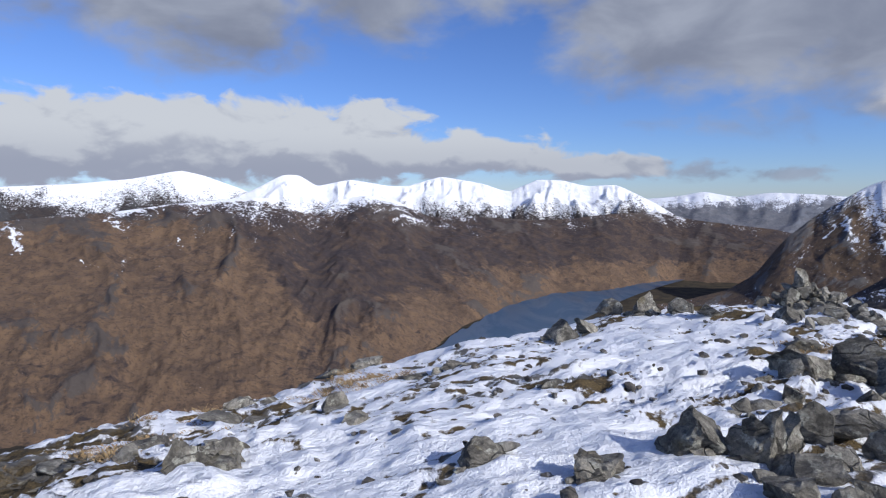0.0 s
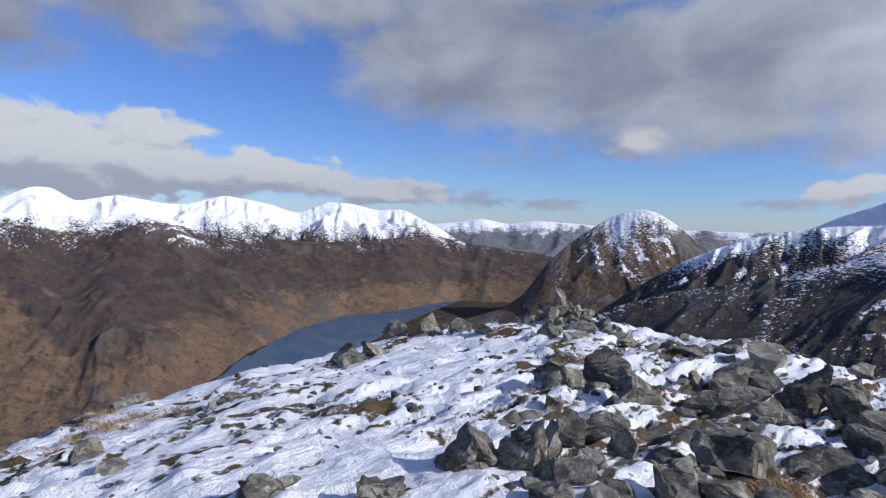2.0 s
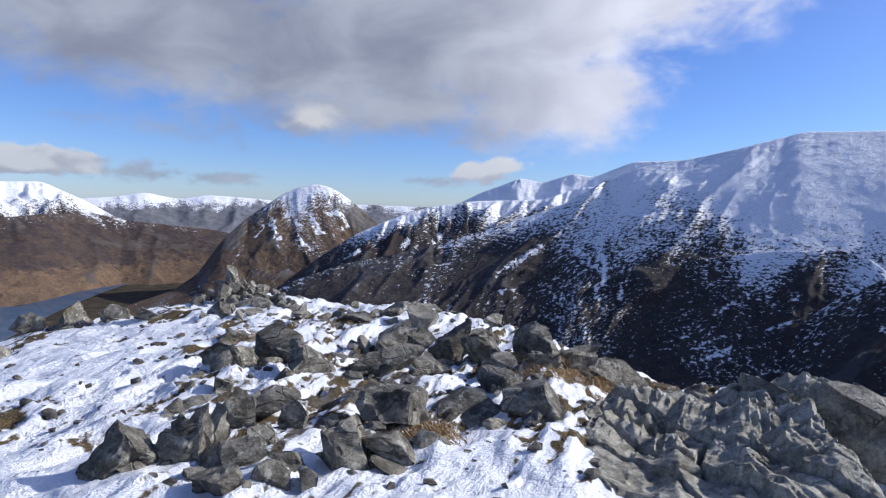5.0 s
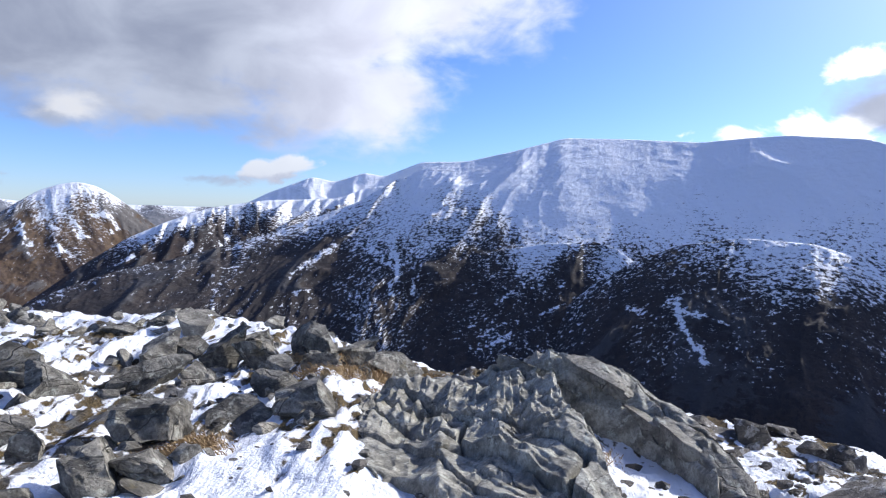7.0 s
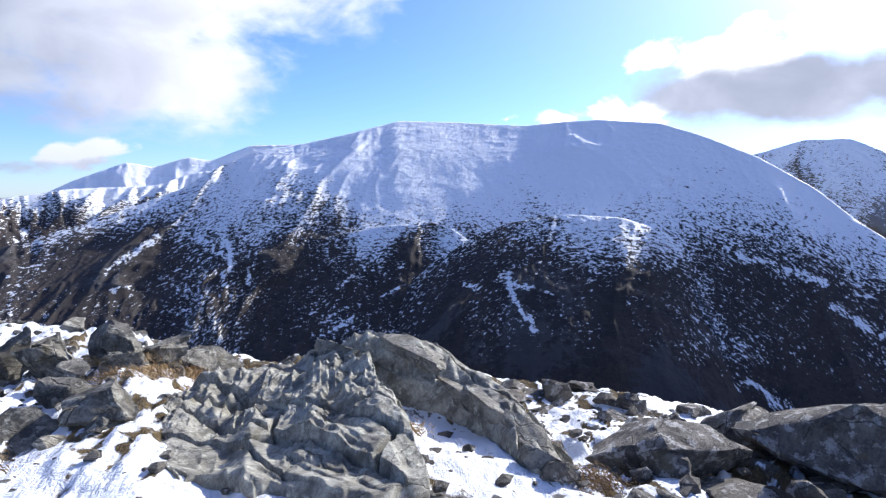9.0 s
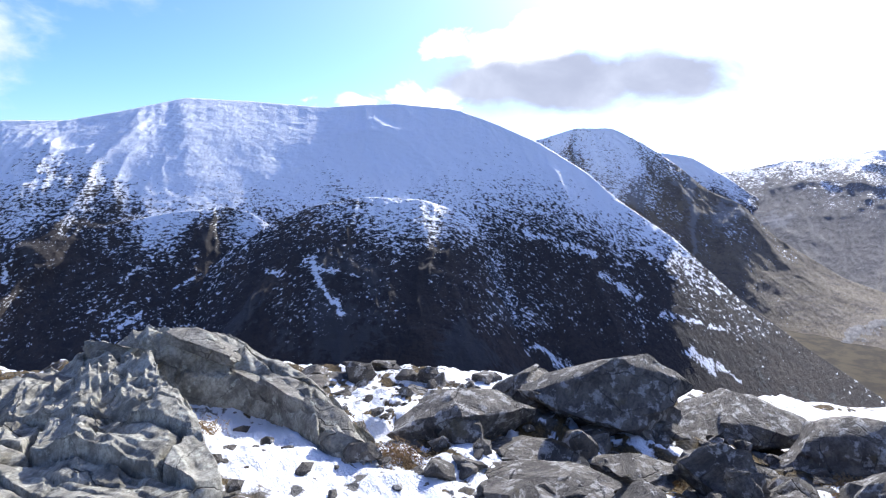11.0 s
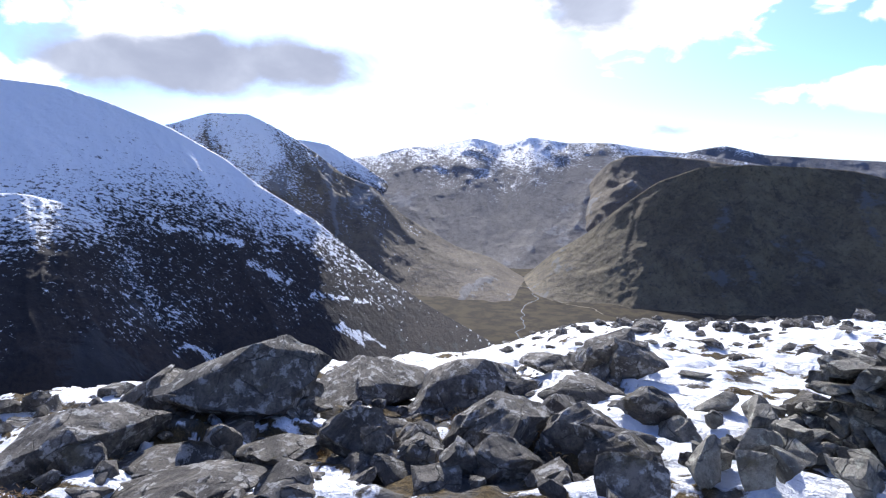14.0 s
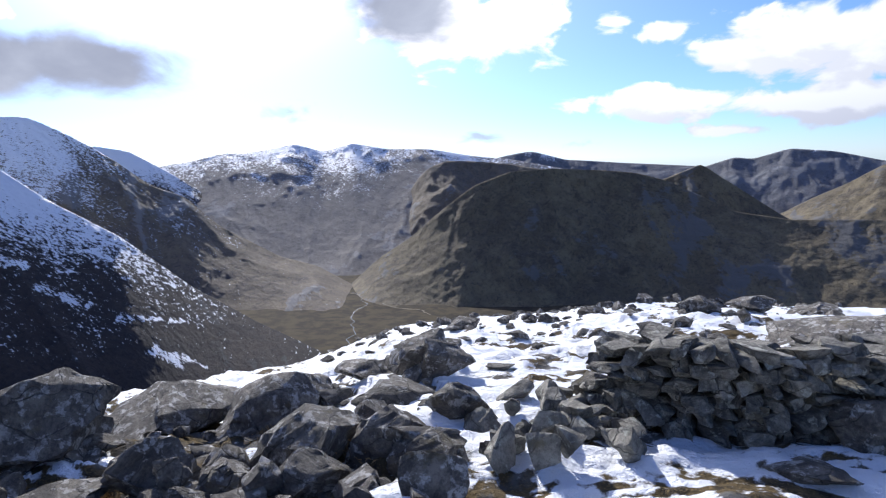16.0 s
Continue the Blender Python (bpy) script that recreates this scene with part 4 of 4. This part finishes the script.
BOULDER_FIELD_FAR = [
    (4.27, -4.45, 1.05, 0.55), (2.95, -3.55, 0.7, 0.44), (2.65, -3.24, 0.41, 0.29), (2.9, -3.1, 0.23, 0.23), (3.3, -3.11, 0.3, 0.22), (3.56, -5.85, 0.64, 0.46),
    (4.1, -5.61, 0.61, 0.25), (3.24, -4.87, 0.62, 0.23), (2.52, -3.82, 0.45, 0.34), (2.44, -4.62, 0.42, 0.29), (2.18, -3.77, 0.46, 0.25),
]
SHELTER_ROCKS = [
    (3.23, -5.71, 0.52, 0.46), (2.24, -4.53, 0.27, 0.25), (3.03, -6.57, 0.31, 0.13), (2.88, -7.4, 0.42, 0.15), (1.94, -12.63, 0.82, 0.57), (1.21, -14.67, 0.95, 0.45),
    (0.1, -15.91, 1.02, 0.43), (-0.18, -8.66, 1.51, 0.57), (-0.09, -5.83, 0.42, 0.4), (-0.15, -5.07, 0.45, 0.43), (0.12, -4.38, 0.45, 0.15), (1.44, -3.92, 0.21, 0.28),
    (1.76, -4.08, 0.23, 0.23), (1.79, -4.41, 0.24, 0.2), (1.34, -5.0, 0.4, 0.18), (1.64, -5.55, 0.45, 0.3),
]


for x, y, wide, tall in SNOWFIELD:
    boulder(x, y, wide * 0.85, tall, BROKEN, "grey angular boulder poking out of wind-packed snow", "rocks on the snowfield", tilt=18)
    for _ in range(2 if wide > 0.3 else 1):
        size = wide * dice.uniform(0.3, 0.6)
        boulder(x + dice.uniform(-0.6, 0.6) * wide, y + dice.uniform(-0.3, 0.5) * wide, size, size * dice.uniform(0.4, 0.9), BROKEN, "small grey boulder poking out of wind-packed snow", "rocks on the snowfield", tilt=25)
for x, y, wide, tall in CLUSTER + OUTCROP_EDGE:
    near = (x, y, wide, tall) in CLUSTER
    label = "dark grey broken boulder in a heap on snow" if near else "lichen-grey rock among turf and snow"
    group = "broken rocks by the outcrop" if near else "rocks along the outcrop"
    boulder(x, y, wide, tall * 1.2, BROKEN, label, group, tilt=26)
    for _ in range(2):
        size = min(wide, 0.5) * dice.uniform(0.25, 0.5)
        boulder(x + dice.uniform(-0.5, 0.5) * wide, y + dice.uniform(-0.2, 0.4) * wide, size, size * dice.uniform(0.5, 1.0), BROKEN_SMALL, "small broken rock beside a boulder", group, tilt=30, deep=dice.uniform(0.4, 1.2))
for x, y, wide, tall in BOULDER_FIELD + BOULDER_FIELD_FAR:
    boulder(x, y, wide * 1.12, tall * 1.2, ROUNDED, "rounded dark boulder spotted with pale lichen", "boulder field below the summit")
for x, y, wide, tall in SHELTER_ROCKS:
    boulder(x, y, wide, tall, ROUNDED if wide > 0.4 else ANGULAR, "grey boulder beside the dry-stone shelter", "rocks round the shelter")

# ---- the bedrock outcrop ----
# azimuth, elevation of its skyline, distance of the skyline, distance of the near foot of slab and of the rib behind
OUTCROP = [
    (53, -22.5, 5.0, 4.6, 5.6), (54.7, -20.6, 5.1, 4.3, 5.6), (57.5, -18.4, 5.3, 4.05, 5.6), (60.1, -17.0, 5.5, 3.8, 5.6), (63.6, -15.6, 5.8, 3.65, 5.6), (68.7, -14.8, 6.0, 3.4, 5.6), (73.4, -13.7, 6.1, 3.12, 5.6), (76.1, -13.0, 6.05, 3.1, 5.6),
    (79.3, -13.2, 6.0, 3.12, 5.5), (83.0, -14.5, 6.0, 3.25, 5.35), (85.1, -16.0, 5.9, 3.4, 5.2), (87.2, -17.4, 5.6, 3.6, 5.0), (89.8, -19.2, 5.25, 4.0, 4.55), (91.9, -21.5, 4.85, 4.0, 4.25), (94.5, -23.8, 4.45, 4.0, 4.0), (97, -26.8, 4.2, 4.0, 4.0),
]


def outcrop():
    az = np.arange(53, 97, 0.12)
    rr = np.arange(2.7, 7.4, 0.013)
    A, Rr = np.meshgrid(az, rr)
    X, Y = MIDDLE[0] + Rr * np.sin(np.radians(A)), MIDDLE[1] + Rr * np.cos(np.radians(A))
    el, rc, rn, rib = (curve(OUTCROP, k, A) for k in (1, 2, 3, 4))
    rn = rn + (fbm(A * 0.35, A * 0.0, 3, 69) - 0.5) * 0.3
    base = ground_height(X, Y)
    wob = (fbm(X * 0.9, Y * 0.9, 2, 61) - 0.5) * 0.3
    top = EYE_Z + rc * np.tan(np.radians(el)) - ground_plain(MIDDLE[0] + rc * np.sin(np.radians(A)), MIDDLE[1] + rc * np.cos(np.radians(A)))
    U = np.radians(A) * 5.0
    # the main slab ends along a line, beyond which snow lies up to the rib
    end = 82.6 - (Rr - 3.5) * 2.9 + (fbm(Rr * 2.2, Rr * 0, 3, 63) - 0.5) * 2.2
    side = smooth(end - A, -0.15, 0.55)
    t = np.clip((Rr + wob * 0.5 - rn) / (rc - rn), 0, 1)
    t_rib = np.clip((Rr + wob * 0.3 - rib) / np.maximum(rc - rib, 0.25), 0, 1)
    sill = 0.18 + 0.20 * smooth(66 - A, 0, 8)
    slab_lift = top * (sill * smooth(t, 0.0, 0.07) + (1 - sill) * t**0.92) * side
    rib_lift = top * (0.35 * smooth(t_rib, 0.0, 0.2) + 0.65 * smooth(t_rib, 0.05, 1.0))
    back = np.clip((Rr + wob * 0.5 - rc) / 1.0, 0, 1)
    lift = np.maximum(slab_lift, rib_lift) * (1 - 1.6 * smooth(back, 0.05, 1.0))
    body = np.maximum(smooth(t, 0.02, 0.16) * side, smooth(t_rib, 0.05, 0.4))
    mask = body * (1 - smooth(back, 0.3, 0.9))
    # long blocks split along the strike, each with its own height and tilt
    strike, across = U * 0.72 - Rr * 0.69, U * 0.69 + Rr * 0.72
    bend = (fbm(strike * 0.6, across * 0.8, 3, 65) - 0.5) * 0.25

    def blocks(long, wide, seed, tall, tip, wide_joint):
        u, v = strike / long + bend / long, (across + bend) / wide
        iu, iv = np.floor(u), np.floor(v)
        best, second = np.full(u.shape, 9.0), np.full(u.shape, 9.0)
        cu, cv = np.zeros_like(u), np.zeros_like(u)
        for du in (-1, 0, 1):
            for dv in (-1, 0, 1):
                gu, gv = iu + du, iv + dv
                d = np.hypot(u - gu - 0.15 - 0.7 * lattice(gu, gv, seed), v - gv - 0.15 - 0.7 * lattice(gu, gv, seed + 1))
                nearer = d < best
                second = np.where(nearer, best, np.minimum(second, d))
                cu, cv = np.where(nearer, gu, cu), np.where(nearer, gv, cv)
                best = np.where(nearer, d, best)
        height = (lattice(cu, cv, seed + 2) - 0.5) * tall
        slope = (u - cu - 0.5) * (lattice(cu, cv, seed + 3) - 0.5) * tip + (v - cv - 0.5) * (lattice(cu, cv, seed + 4) - 0.75) * tip
        open_joint = (1 - smooth(second - best, 0.0, wide_joint)) * smooth(lattice(cu + cv * 3, cv, seed + 5), 0.3, 0.6)
        return height + slope, open_joint

    h1, j1 = blocks(1.25, 0.46, 77, 0.075, 0.11, 0.07)
    h2, j2 = blocks(0.85, 0.17, 87, 0.035, 0.05, 0.10)
    h3, j3 = blocks(0.26, 0.07, 97, 0.014, 0.02, 0.2)
    hump = (fbm(X * 1.3, Y * 1.3, 3, 71) - 0.5) * 0.10 + (fbm(X * 4.0, Y * 4.0, 3, 72) - 0.5) * 0.015
    crags = smooth(fbm(X * 1.1, Y * 1.1, 2, 75), 0.35, 0.65)
    detail = h1 + h2 * (0.2 + 0.8 * crags) + h3 * (0.2 + 0.7 * crags) + hump - j1 * 0.13 - j2 * 0.05 * (0.3 + crags) - j3 * 0.008 + (fbm(X * 11, Y * 11, 4, 73, 0.62) - 0.5) * 0.014
    detail[1:-1, 1:-1] = 0.4 * detail[1:-1, 1:-1] + 0.15 * (detail[:-2, 1:-1] + detail[2:, 1:-1] + detail[1:-1, :-2] + detail[1:-1, 2:])
    lift = lift + mask * detail
    sunk = -0.25 * (1 - smooth(body, 0.0, 0.5)) - 0.6 * smooth(back, 0.5, 1.0)
    edge = smooth(A, 53, 55) * smooth(97 - A, 0, 1.5)
    Z = base + lift * edge + sunk - 0.3 * (1 - edge)
    whole = tagged(new("rock_outcrop"), "big grey bedrock outcrop with tilted ledges and cracks", "rock outcrop")
    bed = sheet("bedrock", X, Y, Z, BEDROCK)
    bed.data.set_sharp_from_angle(angle=radians(32))
    bed.parent = whole
    # slabs along the top and the rib: azimuth, distance, length, width, thickness, turn off the strike, lean
    for a, r, long, wide, thick, turn, lean in (
        (80.6, 5.9, 0.9, 0.5, 0.24, 18, 5), (73.5, 6.0, 0.5, 0.35, 0.2, -10, 6), (68.5, 5.9, 0.45, 0.35, 0.18, 10, 5), (77.2, 5.5, 0.6, 0.32, 0.2, 6, 10),
        (85.6, 5.55, 0.8, 0.34, 0.30, 6, 20), (88.2, 5.25, 0.75, 0.32, 0.30, 2, 22), (90.6, 4.85, 0.6, 0.30, 0.28, 8, 24), (92.8, 4.5, 0.45, 0.28, 0.22, 14, 18), (84.0, 5.2, 0.5, 0.3, 0.2, -8, 20), (89.0, 4.75, 0.5, 0.26, 0.16, 4, 16),
    ):
        i, j = int((r - rr[0]) / 0.013), int((a - az[0]) / 0.12)
        st = new("slab", dice.choice(ANGULAR))
        st.parent = whole
        st.matrix_local = pose(X[i, j], Y[i, j], Z[i, j] - thick * 0.55) @ pose(0, 0, 0, 0, 0, -a - 53 + turn) @ pose(0, 0, 0, dice.uniform(-8, 8), lean, 0) @ Matrix.Diagonal((long, wide, thick, 1))
    return whole


outcrop()

# ---- loose stones ----


def scatter(count, az, dist, size, meshes, label, group, flat=(0.45, 0.85)):
    for _ in range(count):
        a, r = radians(dice.uniform(*az)), dice.uniform(*dist)
        x, y = MIDDLE[0] + r * math.sin(a), MIDDLE[1] + r * math.cos(a)
        wide = size[0] + (size[1] - size[0]) * dice.random() ** 2.2
        tall = wide * dice.uniform(*flat)
        ob = new("stone", dice.choice(meshes))
        ob.matrix_world = pose(x, y, ground_at(x, y) - tall * 0.3, dice.uniform(-20, 20), dice.uniform(-20, 20), dice.uniform(0, 360)) @ Matrix.Diagonal((wide, wide * dice.uniform(0.6, 1.0), tall, 1))
        tagged(ob, label, "stone", group)


scatter(16, (22, 36), (3.7, 6.6), (0.08, 0.2), BROKEN_SMALL, "broken grey stone in a heap on snow", "broken rocks by the outcrop", (0.6, 1.1))
scatter(34, (34, 60), (4.0, 8.5), (0.08, 0.26), BROKEN_SMALL, "loose grey stone half sunk in snow", "loose stones by the outcrop")
scatter(16, (-37, -8), (5.6, 8.2), (0.2, 0.6), SMALL, "flat mossy slab lying in turf and snow", "slabs along the snow edge", (0.18, 0.36))
scatter(26, (27, 40), (9.8, 12.2), (0.14, 0.42), SMALL, "pale grey stone beside the cairn", "stones round the cairn", (0.5, 0.9))
scatter(34, (30, 58), (8.0, 11.5), (0.15, 0.55), SMALL, "grey stone on the summit rim", "stones along the rim")
scatter(90, (98, 152), (3.4, 6.5), (0.12, 0.45), SMALL_DARK, "dark stone wedged among boulders", "stones of the boulder field")
scatter(44, (88, 140), (6.5, 8.6), (0.15, 0.5), SMALL_DARK, "dark stone along the rim", "stones along the rim")
scatter(26, (145, 176), (12, 27), (0.25, 0.8), SMALL_DARK, "dark rock on the far snow slope", "rocks on the far snow slope")

# ---- dry-stone shelter wall ----
WALL = [(1.62, -5.25), (1.25, -5.02), (0.80, -4.98), (0.35, -5.10), (-0.05, -5.38), (-0.42, -5.85), (-0.7, -6.4)]


def shelter_wall():
    wall = new("stone_wall")
    wall.matrix_world = pose(0.6, -5.1, ground_at(0.6, -5.1))
    tagged(wall, "low curved dry-stone shelter wall of grey stones", "wall")
    inv = wall.matrix_basis.inverted()
    runs = [math.dist(WALL[i], WALL[i + 1]) for i in range(len(WALL) - 1)]
    total = sum(runs)
    level = 0.0
    for course in range(8):
        tall = (0.12, 0.10, 0.09, 0.085, 0.08, 0.075, 0.07, 0.065)[course]
        for face in (0, 1):
            s = dice.uniform(0.0, 0.15)
            while s < total - 0.05:
                long = dice.uniform(0.10, 0.26)
                mid, i = min(s + long / 2, total - 0.01), 0
                while mid > runs[i]:
                    mid -= runs[i]
                    i += 1
                k = mid / runs[i]
                (x0, y0), (x1, y1) = WALL[i], WALL[i + 1]
                turn = math.degrees(math.atan2(y1 - y0, x1 - x0))
                nx, ny = (y1 - y0) / runs[i], -(x1 - x0) / runs[i]
                x, y = x0 + (x1 - x0) * k, y0 + (y1 - y0) * k
                off = face * 0.26 * (1 if ny < 0 else -1) + dice.uniform(-0.04, 0.04)
                x, y = x + nx * off, y + ny * off
                if course < 7 or dice.random() < 0.7:
                    st = new("stone", dice.choice(WALL_STONES))
                    st.parent = wall
                    h = tall * dice.uniform(1.1, 1.75)
                    base = ground_plain(np.array([x]), np.array([y]))[0] + level + dice.uniform(-0.03, 0.03) - 0.04
                    st.matrix_local = inv @ pose(x, y, base, dice.uniform(-9, 9), dice.uniform(-9, 9), turn + dice.uniform(-14, 14)) @ Matrix.Diagonal((long * 1.08, dice.uniform(0.24, 0.34), h, 1))
                s += long * 0.86
        level += tall
    return wall


shelter_wall()

# fallen stones at the end of the wall
for _ in range(46):
    x, y = dice.gauss(1.62, 0.28), dice.gauss(-4.75, 0.32)
    wide = dice.uniform(0.12, 0.34)
    ob = new("stone", dice.choice(SMALL))
    ob.matrix_world = pose(x, y, ground_at(x, y) - 0.02 + dice.uniform(0, 0.14), dice.uniform(-45, 45), dice.uniform(-45, 45), dice.uniform(0, 360)) @ Matrix.Diagonal((wide, wide * dice.uniform(0.5, 0.9), wide * dice.uniform(0.4, 0.9), 1))
    tagged(ob, "fallen grey wall stone in a heap", "stone", "fallen stones of the shelter")

# ---- summit cairn ----


def cairn(x, y):
    pile = new("cairn")
    z0 = ground_at(x, y)
    pile.matrix_world = pose(x, y, z0)
    tagged(pile, "small cairn of piled grey stones on the snow", "cairn")
    for i in range(52):
        high = (i / 52) ** 1.2
        reach = 0.85 * (1 - high) + 0.05
        a, r = dice.uniform(0, 2 * math.pi), reach * math.sqrt(dice.random())
        wide = dice.uniform(0.16, 0.34) * (1 - 0.35 * high)
        st = new("stone", dice.choice(SMALL))
        st.parent = pile
        st.matrix_local = pose(r * math.cos(a) * 1.3 + 0.25 * (1 - high), r * math.sin(a) - 0.12 * (1 - high), high * 0.42 - 0.04, dice.uniform(-30, 30), dice.uniform(-30, 30), dice.uniform(0, 360)) @ Matrix.Diagonal((wide, wide * 0.8, wide * dice.uniform(0.5, 1.0), 1))
    for dx, turn, tall in ((-0.1, 14, 0.48), (0.07, -12, 0.52)):
        st = new("stone", SMALL[2])
        st.parent = pile
        st.matrix_local = pose(dx, 0, 0.26, 0, turn, 20) @ Matrix.Diagonal((0.17, 0.15, tall, 1))
    return pile


cairn(6.2, 10.6)

# ---- small stones and dead grass, past counting ----


def pebbles():
    g = np.random.default_rng(12)
    base = [rock_points(400 + i, 1, 7, 1.2, 0.1) for i in range(6)]
    pts, tris, n = [], [], 0
    for az0, az1, r0, r1, count, big in ((-35, 20, 3.6, 10.5, 420, 0.13), (20, 62, 3.0, 11, 520, 0.13), (62, 100, 3.0, 8, 220, 0.15), (100, 152, 3.0, 8.5, 520, 0.18), (138, 182, 8.5, 27, 900, 0.42)):
        aa, ra = np.radians(g.uniform(az0, az1, count)), np.sqrt(g.uniform(r0 * r0, r1 * r1, count))
        xs, ys = MIDDLE[0] + ra * np.sin(aa), MIDDLE[1] + ra * np.cos(aa)
        for x, y, z in zip(xs, ys, ground_height(xs, ys)):
            p, f = base[g.integers(6)]
            size = 0.03 + (big - 0.03) * g.random() ** 2.5
            turn = g.uniform(0, 6.28)
            q = p * (size, size * g.uniform(0.5, 1), size * g.uniform(0.35, 0.7))
            q = np.stack([q[:, 0] * math.cos(turn) - q[:, 1] * math.sin(turn) + x, q[:, 0] * math.sin(turn) + q[:, 1] * math.cos(turn) + y, q[:, 2] + z + 0.01], 1)
            pts.append(q)
            tris.append(f + n)
            n += len(q)
    me = bpy.data.meshes.new("pebbles")
    me.from_pydata(np.concatenate(pts).tolist(), [], np.concatenate(tris).tolist())
    me.materials.append(LICHENED)
    return tagged(new("pebbles", me), "small dark stones strewn through the snow", "pebbles", kind="stuff")


pebbles()


def straw_material():
    m, n = material("dead_grass")
    tint = n.add("ShaderNodeNewGeometry").outputs["Random Per Island"]
    col = n.mix(tint, (0.46, 0.33, 0.17), (0.25, 0.165, 0.085))
    finish(n, col, 0.8)
    return m


def dead_grass():
    g = np.random.default_rng(21)
    pts, faces, n = [], [], 0
    # place, spread, tussocks
    patches = [(3.25, 2.95, 0.12, 8), (6.0, 3.75, 0.32, 16), (6.35, 3.3, 0.3, 18), (6.9, 2.95, 0.3, 14), (5.0, 0.75, 0.25, 14), (4.2, 7.1, 0.16, 9), (5.6, 3.2, 0.25, 10), (4.1, -4.4, 0.3, 8), (4.5, -2.9, 0.3, 8), (2.9, -4.1, 0.35, 12),
               (-3.2, 6.6, 0.8, 12), (-1.0, 8.3, 0.6, 18), (3.5, 3.2, 0.14, 6), (5.3, -0.4, 0.3, 5), (4.6, -0.9, 0.3, 5)]
    for px, py, spread, tufts in patches:
        for _ in range(tufts):
            tx, ty = g.normal(px, spread * 0.6), g.normal(py, spread * 0.6)
            z = ground_at(tx, ty) + 0.01
            for _ in range(260):
                x, y = tx + g.normal(0, 0.09), ty + g.normal(0, 0.09)
                lean = g.normal(0, 0.014, 2) + (-0.008, 0.008)
                tall = g.uniform(0.012, 0.045)
                a = g.uniform(0, 6.28)
                wx, wy = math.cos(a) * 0.001, math.sin(a) * 0.001
                pts += [(x - wx, y - wy, z), (x + wx, y + wy, z), (x + lean[0] * 0.5 + wx * 0.7, y + lean[1] * 0.5 + wy * 0.7, z + tall * 0.75), (x + lean[0] * 1.4, y + lean[1] * 1.4, z + tall)]
                faces += [(n, n + 1, n + 2), (n, n + 2, n + 3)]
                n += 4
    me = bpy.data.meshes.new("grass")
    me.from_pydata(pts, [], faces)
    me.materials.append(straw_material())
    return tagged(new("grass", me), "orange-brown dead grass tussocks", "grass", kind="stuff")


dead_grass()
